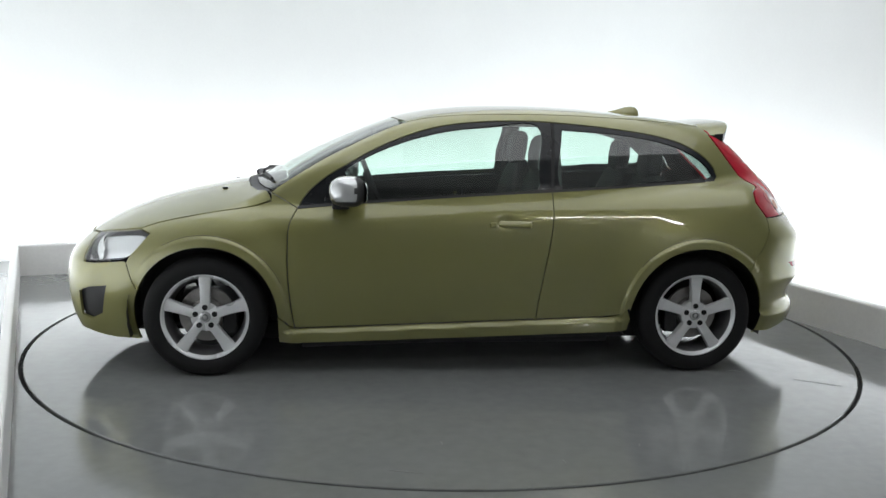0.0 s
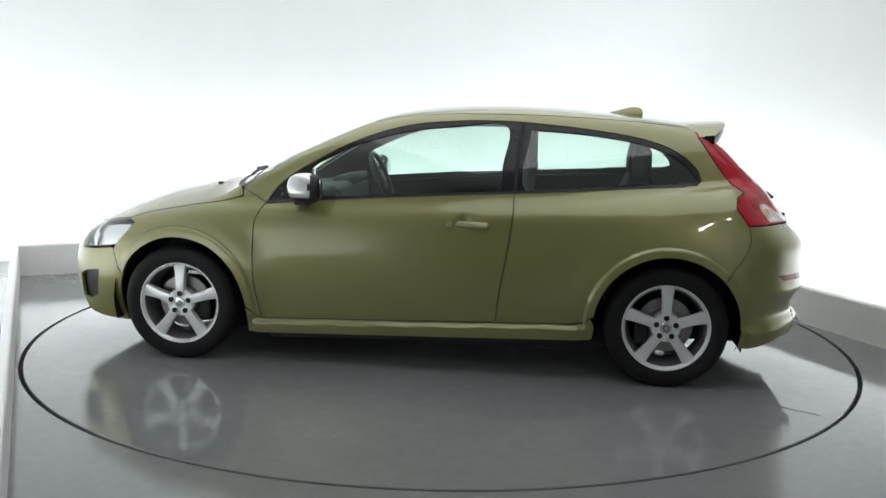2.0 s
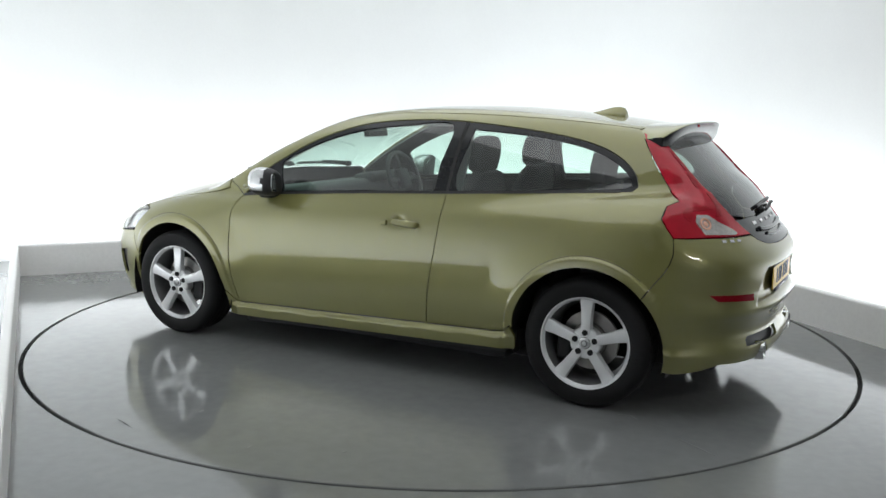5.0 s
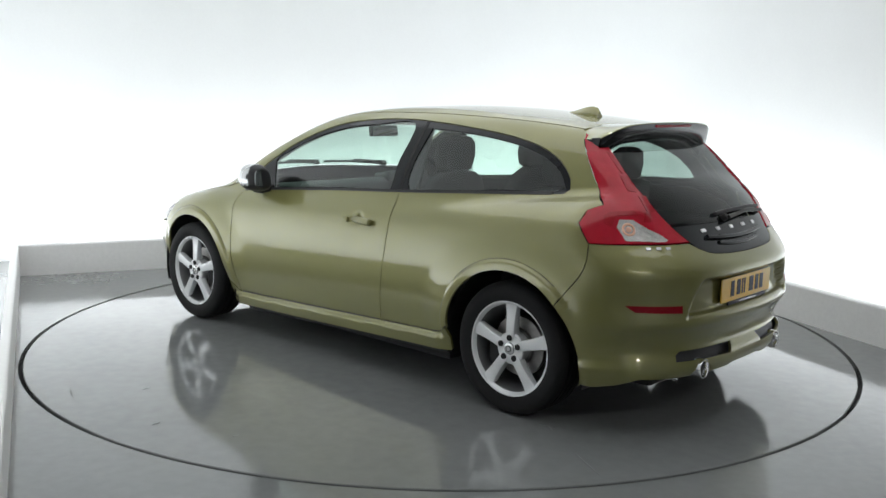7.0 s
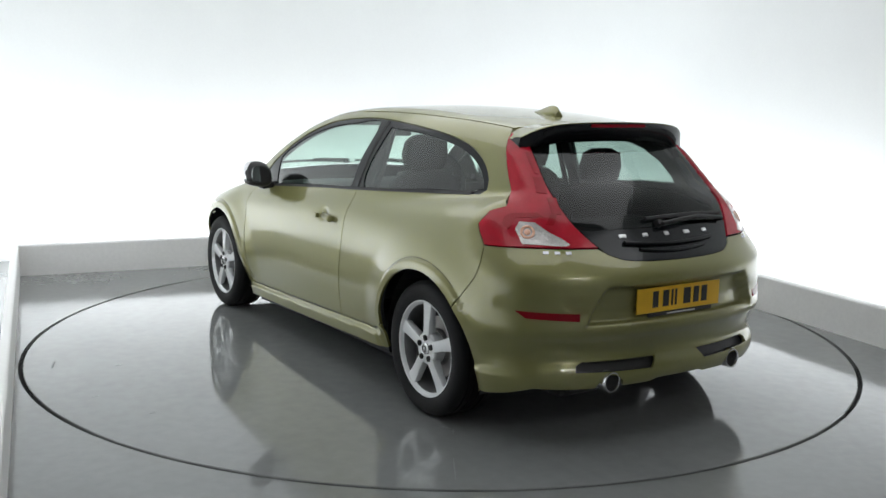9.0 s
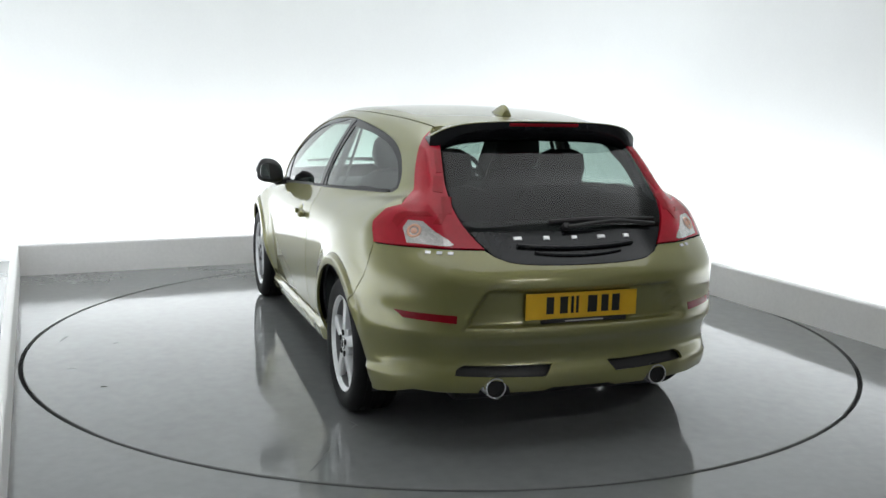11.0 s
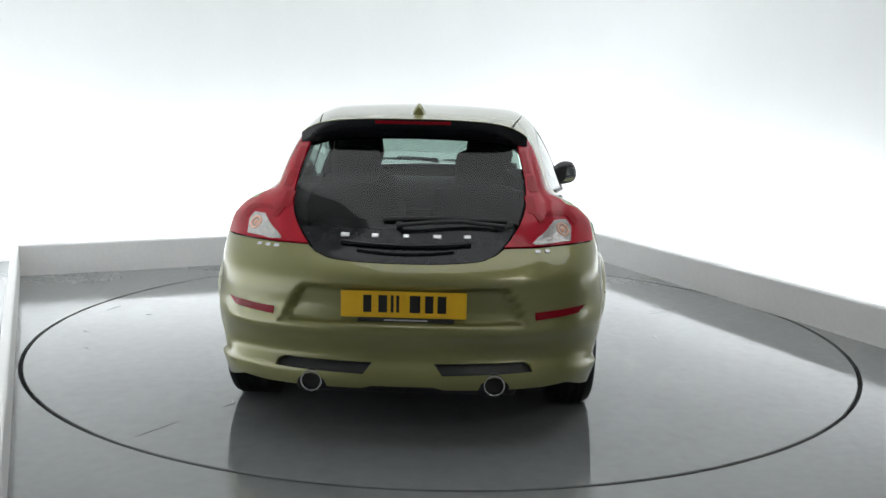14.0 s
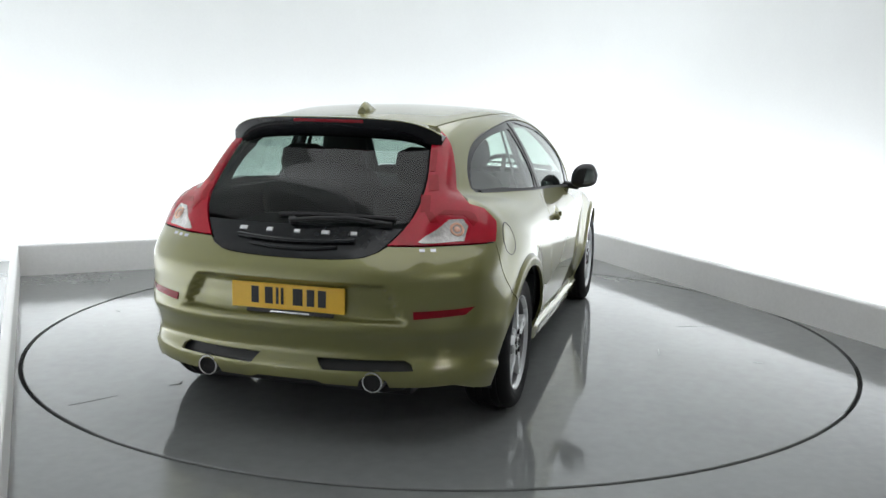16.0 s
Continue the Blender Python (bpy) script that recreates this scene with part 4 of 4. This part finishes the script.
# ---- cabin ----
def soft_block(name, rows, mat, parent, label="", m=None):
    """A stuffed form lofted through rows of (centre, half width, half depth); the section is a rounded box."""
    bm = bmesh.new()
    rings = []
    for (cx, cy, cz), hw, hd, tilt in rows:
        ring = []
        for k in range(20):
            a = 2 * math.pi * k / 20
            c, s = math.cos(a), math.sin(a)
            px = hd * math.copysign(abs(c) ** 0.55, c)
            py = hw * math.copysign(abs(s) ** 0.45, s)
            ring.append(bm.verts.new((cx + px * math.cos(tilt), cy + py, cz + px * math.sin(tilt))))
        rings.append(ring)
    for a, b in zip(rings, rings[1:]):
        for k in range(20):
            bm.faces.new((a[k], a[(k + 1) % 20], b[(k + 1) % 20], b[k]))
    bm.faces.new(rings[0])
    bm.faces.new(rings[-1])
    if m is not None:
        bm.transform(m)
    return part(name, bm, mat, parent, label, True)


def build_cabin():
    for y in (0.365, -0.365):
        part_seat = soft_block("front_seat", [((-0.42, y, 0.50), 0.23, 0.075, 0), ((-0.44, y, 0.60), 0.245, 0.085, 0), ((-0.475, y, 0.80), 0.25, 0.075, 0), ((-0.51, y, 0.95), 0.235, 0.065, 0),
                                              ((-0.53, y, 1.03), 0.19, 0.058, 0), ((-0.54, y, 1.07), 0.12, 0.05, 0), ((-0.545, y, 1.085), 0.05, 0.03, 0)], M_SEAT, CAR, "charcoal fabric front seat backrest")
        soft_block("headrest", [((-0.515, y, 1.06), 0.06, 0.03, 0), ((-0.515, y, 1.09), 0.115, 0.05, 0), ((-0.52, y, 1.16), 0.135, 0.055, 0), ((-0.53, y, 1.23), 0.125, 0.05, 0), ((-0.535, y, 1.262), 0.09, 0.036, 0), ((-0.535, y, 1.27), 0.05, 0.02, 0)], M_SEAT, part_seat, "charcoal headrest")
        part("seat_cushion", box(0.52, 0.50, 0.16, pose(-0.16, y, 0.45, 0, -8, 0), 0.05, 4), M_SEAT, part_seat, "charcoal seat cushion", True)
    for y in (0.31, -0.31):
        s = soft_block("rear_seat", [((-1.05, y, 0.52), 0.25, 0.07, 0), ((-1.10, y, 0.72), 0.255, 0.07, 0), ((-1.17, y, 0.93), 0.25, 0.06, 0), ((-1.20, y, 1.02), 0.215, 0.05, 0), ((-1.21, y, 1.045), 0.12, 0.035, 0)], M_SEAT, CAR, "charcoal fabric rear seat backrest")
        soft_block("headrest", [((-1.19, y, 1.03), 0.06, 0.03, 0), ((-1.19, y, 1.06), 0.115, 0.045, 0), ((-1.195, y, 1.13), 0.13, 0.048, 0), ((-1.20, y, 1.20), 0.115, 0.042, 0), ((-1.20, y, 1.225), 0.06, 0.025, 0)], M_SEAT, s, "charcoal headrest")
        part("seat_cushion", box(0.46, 0.54, 0.16, pose(-0.88, y, 0.46, 0, -8, 0), 0.05, 4), M_SEAT, s, "", True)
    part("dashboard", box(0.42, 1.30, 0.24, pose(0.78, 0, 0.80, 0, 6, 0), 0.07, 4), M_DASH, CAR, "dark grey moulded dashboard", True)
    part("dashboard_cowl", box(0.16, 0.36, 0.07, pose(0.64, -0.36, 0.935, 0, 10, 0), 0.03, 3), M_DASH, CAR, "", True)
    part("centre_console", box(0.9, 0.22, 0.26, pose(0.1, 0, 0.40), 0.04, 3), M_DASH, CAR, "", True)
    wheel = part("steering_wheel", lathe([(0.185 + 0.015 * math.cos(2 * math.pi * k / 10), 0.015 * math.sin(2 * math.pi * k / 10)) for k in range(10)], 40, True, pose(0.43, -0.365, 0.93, 0, -68, 0)), M_PLASTIC, CAR, "black steering wheel", True)
    part("steering_hub", box(0.14, 0.12, 0.05, pose(0.44, -0.365, 0.93, 0, -68, 0), 0.02, 3), M_PLASTIC, wheel, "", True)
    for a in (0, 180, 270):
        part("steering_spoke", box(0.13, 0.03, 0.018, pose(0.44, -0.365, 0.93, 0, -68, 0) @ pose(0, 0, 0, 0, 0, a + 90) @ pose(0.11, 0, 0), 0.006), M_PLASTIC, wheel)
    part("parcel_shelf", box(0.40, 0.96, 0.03, pose(-1.48, 0, 0.86), 0.01), M_CARPET, CAR, "dark parcel shelf")
    im = part("interior_mirror", box(0.03, 0.24, 0.07, pose(0.43, 0, 1.255, 0, 8, 0), 0.014, 3), M_PLASTIC, CAR, "black interior mirror", True)
    part("mirror_pane", box(0.004, 0.22, 0.055, pose(0.4135, 0, 1.253, 0, 8, 0), 0.001), M_MIRROR, im)
    for y in (0.40, -0.40):
        part("sun_visor", box(0.14, 0.36, 0.02, pose(0.19, y * 0.9, 1.318, 0, 12, 0), 0.008), M_HEADLINER, CAR)
    for sd in (1, -1):
        part("belt_pillar_trim", box(0.09, 0.02, 0.40, pose(-0.53, 0.665 * sd, 1.14, 23 * sd, 0, 0), 0.008), M_DASH, CAR)
        part("seat_belt", box(0.045, 0.004, 0.36, pose(-0.52, 0.615 * sd, 1.13, 18 * sd, 0, 0)), M_SEAT, CAR, "grey seat belt")


build_cabin()


# ---- fittings on the body ----
def on_side(x, z, sd=1, out=0.0):
    p = S((x, z))[0]
    n = slope(p[None])[0]
    p = p + n * out
    return Vector((p[0], p[1] * sd, p[2])), Vector((n[0], n[1] * sd, n[2]))


def facing(p, n, up=(0, 0, 1)):
    """Pose at p whose z axis is n and whose y axis is near up."""
    n = Vector(n).normalized()
    x = Vector(up).cross(n).normalized()
    m = Matrix((x, n.cross(x), n)).transposed().to_4x4()
    m.translation = p
    return m


def door_mirror(sd):
    def form():
        bm = bmesh.new()
        bmesh.ops.create_uvsphere(bm, u_segments=36, v_segments=24, radius=1)
        for v in bm.verts:
            c = v.co
            q = [math.copysign(abs(k) ** 0.80, k) for k in (c.x, c.y, c.z)]
            v.co = Vector((0.578 + (0.104 * q[0] if q[0] > 0 else 0.088 * max(q[0], -0.85)), 0.897 + 0.088 * q[1] * (1 - 0.16 * q[2]), 0.985 + 0.080 * q[2] + 0.012 * q[1]))
            v.co.x += -0.05 * (v.co.y - 0.905)
            v.co.y *= sd
        return bm
    top = form()
    bmesh.ops.delete(top, geom=[f for f in top.faces if f.calc_center_median().z < 0.942 or f.calc_center_median().x < 0.545], context="FACES")
    ob = part("door_mirror", top, M_SATIN, CAR, "door mirror with satin silver cover", True)
    low = form()
    bmesh.ops.delete(low, geom=[f for f in low.faces if not (f.calc_center_median().z < 0.942 or f.calc_center_median().x < 0.545)], context="FACES")
    part("mirror_housing", low, M_PLASTIC, ob, "black mirror housing", True)
    g = prism([(0.070 * math.copysign(abs(math.cos(a)) ** 0.6, math.cos(a)), 0.052 * math.copysign(abs(math.sin(a)) ** 0.6, math.sin(a))) for a in np.linspace(0, 2 * math.pi, 28, False)], 0.003)
    g.transform(facing(Vector((0.508, 0.900 * sd, 0.985)), (-1, (-0.30 if sd > 0 else 0.22), 0.03)))
    part("mirror_glass", g, M_MIRROR, ob, "silvered mirror glass")
    part("mirror_arm", box(0.09, 0.14, 0.04, pose(0.62, 0.79 * sd, 0.915, -8 * sd, 0, 0), 0.014, 3), M_PLASTIC, ob, "black mirror arm", True)
    part("indicator_lens", box(0.012, 0.09, 0.022, pose(0.697, 0.90 * sd, 0.952, 0, 0, -4 * sd), 0.005), M_CLEAR, ob, "clear indicator strip")


def door_handle(sd):
    p, n = on_side(-0.275, 0.812, sd, 0.028)
    m = facing(p, n)
    bar = box(0.23, 0.036, 0.026, None, 0.012, 4)
    for v in bar.verts:
        v.co.z -= 2.0 * v.co.x ** 2
    bar.transform(m)
    h = part("door_handle", bar, M_PAINT, CAR, "body-coloured door handle", True)
    for dx in (-0.095, 0.095):
        q, k = on_side(-0.275 + dx, 0.812, sd, 0.006)
        part("handle_mount", box(0.035, 0.026, 0.022, facing(q, k), 0.006), M_PAINT, h)


for sd in (1, -1):
    door_mirror(sd)
    door_handle(sd)


def spoiler():
    ny, top, under = 33, [], []
    for i in range(ny):
        y = -0.515 + 1.03 * i / (ny - 1)
        k = abs(y) / 0.515
        drop = 0.018 * k ** 2 + 0.055 * k ** 7
        tx = -1.640 + 0.030 * k ** 2 + 0.060 * k ** 8
        zr = float(roof_x(-1.40)) - 0.085 * y * y - 0.006 - 0.05 * k ** 8
        rx = -1.385
        a = [(rx, zr + 0.004), (rx - 0.06, zr + 0.006), (-1.50, 1.366 - drop), (tx + 0.05, 1.371 - drop), (tx + 0.01, 1.375 - drop), (tx, 1.374 - drop), (tx - 0.001, 1.371 - drop)]
        top.append([(x, y, z) for x, z in a])
        b = [(tx - 0.001, 1.371 - drop), (tx + 0.006, 1.338 - drop - 0.028 * k ** 5), (tx + 0.040, 1.300 - drop - 0.045 * k ** 5), (-1.550, 1.280 - drop * 1.1), (-1.50, 1.300 - drop * 0.8), (rx - 0.02, zr - 0.02)]
        under.append([(x, y, z) for x, z in b])

    def loft(rows, cap=False):
        bm = bmesh.new()
        vv = [[bm.verts.new(q) for q in r] for r in rows]
        for a, b in zip(vv, vv[1:]):
            for j in range(len(a) - 1):
                bm.faces.new((a[j], a[j + 1], b[j + 1], b[j]))
        return bm
    sp = part("roof_spoiler", loft(top), M_PAINT, CAR, "body-coloured roof spoiler", True)
    un = loft(under)
    for row_t, row_u in ((top[0], under[0]), (top[-1], under[-1])):
        un.faces.new([un.verts.new(q) for q in row_t + row_u])
    part("spoiler_underside", un, M_TRIM, sp, "gloss black spoiler underside", True)
    part("high_brake_lamp", box(0.012, 0.34, 0.014, pose(-1.636, 0, 1.356, 0, -14, 0), 0.004), M_DARKRED, sp, "dark red high brake lamp")


spoiler()


def antenna():
    bm = bmesh.new()
    rows = []
    for x, h, w in ((-1.015, 0.004, 0.012), (-1.05, 0.014, 0.024), (-1.09, 0.030, 0.030), (-1.13, 0.044, 0.033), (-1.165, 0.050, 0.033), (-1.192, 0.046, 0.030), (-1.205, 0.030, 0.026)):
        z0 = float(roof_x(x)) - 0.008
        rows.append([bm.verts.new((x, w * math.cos(a) * (1 - 0.62 * math.sin(a) ** 2), z0 + (h + 0.008) * math.sin(a))) for a in np.linspace(0, math.pi, 13)])
    for a, b in zip(rows, rows[1:]):
        for j in range(12):
            bm.faces.new((a[j], a[j + 1], b[j + 1], b[j]))
    bm.faces.new(rows[-1])
    bm.faces.new(rows[0])
    part("shark_fin_antenna", bm, M_PAINT, CAR, "olive green shark fin antenna", True)


antenna()


def rear_fittings():
    # number plate with bars in place of its characters
    pl = part("number_plate", box(0.006, 0.52, 0.111, pose(-2.068, 0, 0.622, 0, 0, 0), 0.0025), M_PLATE, CAR, "yellow rear number plate with black bars")
    ys = (0.150, 0.086, 0.047, 0.024, -0.047, -0.106, -0.158)
    ws = (0.034, 0.036, 0.012, 0.012, 0.044, 0.034, 0.036)
    for y, w in zip(ys, ws):
        part("plate_bar", box(0.002, w, 0.072, pose(-2.0718, y, 0.625)), M_INK, pl)
    hold = part("plate_holder", box(0.008, 0.40, 0.016, pose(-2.070, -0.01, 0.557), 0.002), M_PLASTIC, CAR, "black plate holder strip")
    part("holder_bar", box(0.001, 0.18, 0.006, pose(-2.0746, -0.01, 0.557)), M_BADGE, hold)
    # five chrome marks across the tailgate
    for k, y in enumerate((0.258, 0.130, 0.0, -0.130, -0.256)):
        p = RR((y, 0.892))[0]
        n = slope(p[None])[0]
        w = (0.040, 0.032, 0.030, 0.040, 0.032)[k]
        part("tailgate_mark", box(w, 0.021, 0.006, facing(Vector(p + n * 0.003), n), 0.002, 2, (0.8, 0.8)), M_BADGE, CAR, "small chrome mark on the tailgate")
    for y0, w, n_ in ((0.632, 0.024, 3), (-0.553, 0.024, 2)):
        for k in range(n_):
            p = RR((y0 - k * 0.041, 0.838))[0]
            n = slope(p[None])[0]
            part("badge_bar", box(w, 0.014, 0.004, facing(Vector(p + n * 0.001), n), 0.0015), M_BADGE, CAR, "small chrome badge bar")
    for sd in (1, -1):
        p = RR((0.664, 0.914))[0]
        n = slope(p[None])[0]
        m = facing(Vector((p + n * 0.0075) * (1, sd, 1)), n * (1, sd, 1))
        part("lens_ring", lathe([(0.020, 0.0), (0.022, 0.003), (0.030, 0.003), (0.032, 0.0)], 28, True, m), M_AMBER, CAR, "pale amber ring in the lamp", True)
        part("lens_bulb", lathe([(0.0, 0.002), (0.012, 0.0015), (0.014, 0.0)], 20, False, m), M_AMBER, CAR, "", True)
    # pull handle lip below the marks
    pts = [RR((y, 0.864 - 0.030 * (1 - (y / 0.27) ** 2) * 0.4))[0] for y in np.linspace(0.27, -0.27, 13)]
    bars = [Vector(p + slope(p[None])[0] * 0.006) for p in pts]
    part("tailgate_handle", tube(bars, 0.011, 10), M_TRIM, CAR, "gloss black tailgate handle lip", True)
    pts = [RR((y, 0.826 + 0.012 * (y / 0.2) ** 2))[0] for y in np.linspace(0.20, -0.20, 11)]
    part("handle_lower_lip", tube([Vector(p + slope(p[None])[0] * 0.002) for p in pts], 0.009, 10), M_TRIM, CAR, "", True)
    # rear wiper
    p0, p1, p2 = (Vector(RR((y, z))[0] + slope(RR((y, z)))[0] * o) for y, z, o in ((0.03, 0.921, 0.03), (-0.22, 0.940, 0.03), (-0.41, 0.926, 0.02)))
    arm = part("rear_wiper", join([tube([p0, p0.lerp(p1, 0.5) + Vector((-0.006, 0, 0.004)), p1, p2], 0.009, 8), lathe([(0.0, 0.012), (0.014, 0.010), (0.018, 0.0), (0.018, -0.02)], 20, False, facing(p0 - Vector((-0.02, 0, 0)), slope(RR((0.03, 0.921)))[0]))]), M_PLASTIC, CAR, "black rear wiper arm", True)
    bl = [Vector(RR((y, 0.957 - 0.10 * (y + 0.16) ** 2))[0] + slope(RR((y, 0.95)))[0] * 0.012) for y in np.linspace(0.10, -0.42, 9)]
    part("wiper_blade", tube(bl, 0.010, 6), M_PLASTIC, arm, "black wiper blade", True)
    # fuel flap joint on the right flank
    ring = [(-1.565 + 0.075 * math.cos(a), 0.855 + 0.070 * math.sin(a)) for a in np.linspace(0, 2 * math.pi, 40, False)]
    pts = S(*ring) * (1, -1, 1)
    loop = [Vector(p) for p in pts] + [Vector(pts[0])]
    part("fuel_flap_joint", tube(loop, 0.0016, 6), M_INNER, CAR, "round fuel flap joint")


rear_fittings()


def front_fittings():
    for y, (a, b, c) in ((0.30, ((1.10, 0.00), (1.045, 0.28), (0.985, 0.56))), (-0.30, ((1.03, -0.58), (1.065, -0.32), (1.085, -0.06)))):
        P = [Vector(T(q)[0] + slope(T(q))[0] * 0.022) for q in (a, b, c)]
        w = part("front_wiper", tube(P[:2], 0.010, 8), M_PLASTIC, CAR, "black windscreen wiper arm", True)
        q0, q1 = np.array(b) * 2 - np.array(c), np.array(c)
        line = [q0 + (q1 - q0) * k / 8 for k in range(9)]
        part("wiper_blade", tube([Vector(T(tuple(q))[0] + slope(T(tuple(q)))[0] * 0.012) for q in line], 0.009, 6), M_PLASTIC, w, "", True)
        part("wiper_cap", lathe([(0, 0.03), (0.02, 0.026), (0.024, 0)], 14, False, facing(Vector(T(a)[0]), slope(T(a))[0])), M_PLASTIC, w, "", True)
    for y in (0.33, -0.33):
        p = T((1.27, y))[0]
        part("washer_nozzle", box(0.03, 0.022, 0.012, pose(p[0], p[1], p[2] + 0.004), 0.004), M_PLASTIC, CAR, "black washer nozzle")
    # grille slats
    for z in (0.48, 0.515, 0.55):
        p = [Vector(FF((y, z))[0] - np.array([0.012, 0, 0])) for y in np.linspace(0.30, -0.30, 9)]
        part("grille_slat", tube(p, 0.007, 6), M_PLASTIC, CAR)


front_fittings()


def motions():
    rows_t, rows_c = [], []
    for k in range(17):
        a = TURN0 + TURN_RATE * k + TURN_EASE * k * k
        rows_t.append((float(k), pose(*TABLE_AT, 0, 0, 0, a)))
        rows_c.append((float(k), pose(*TABLE_AT, 0, 0, 0, a) @ pose(CAR_OFF[0], CAR_OFF[1], 0)))
    walk(TABLE, rows_t)
    walk(CAR, rows_c)


motions()
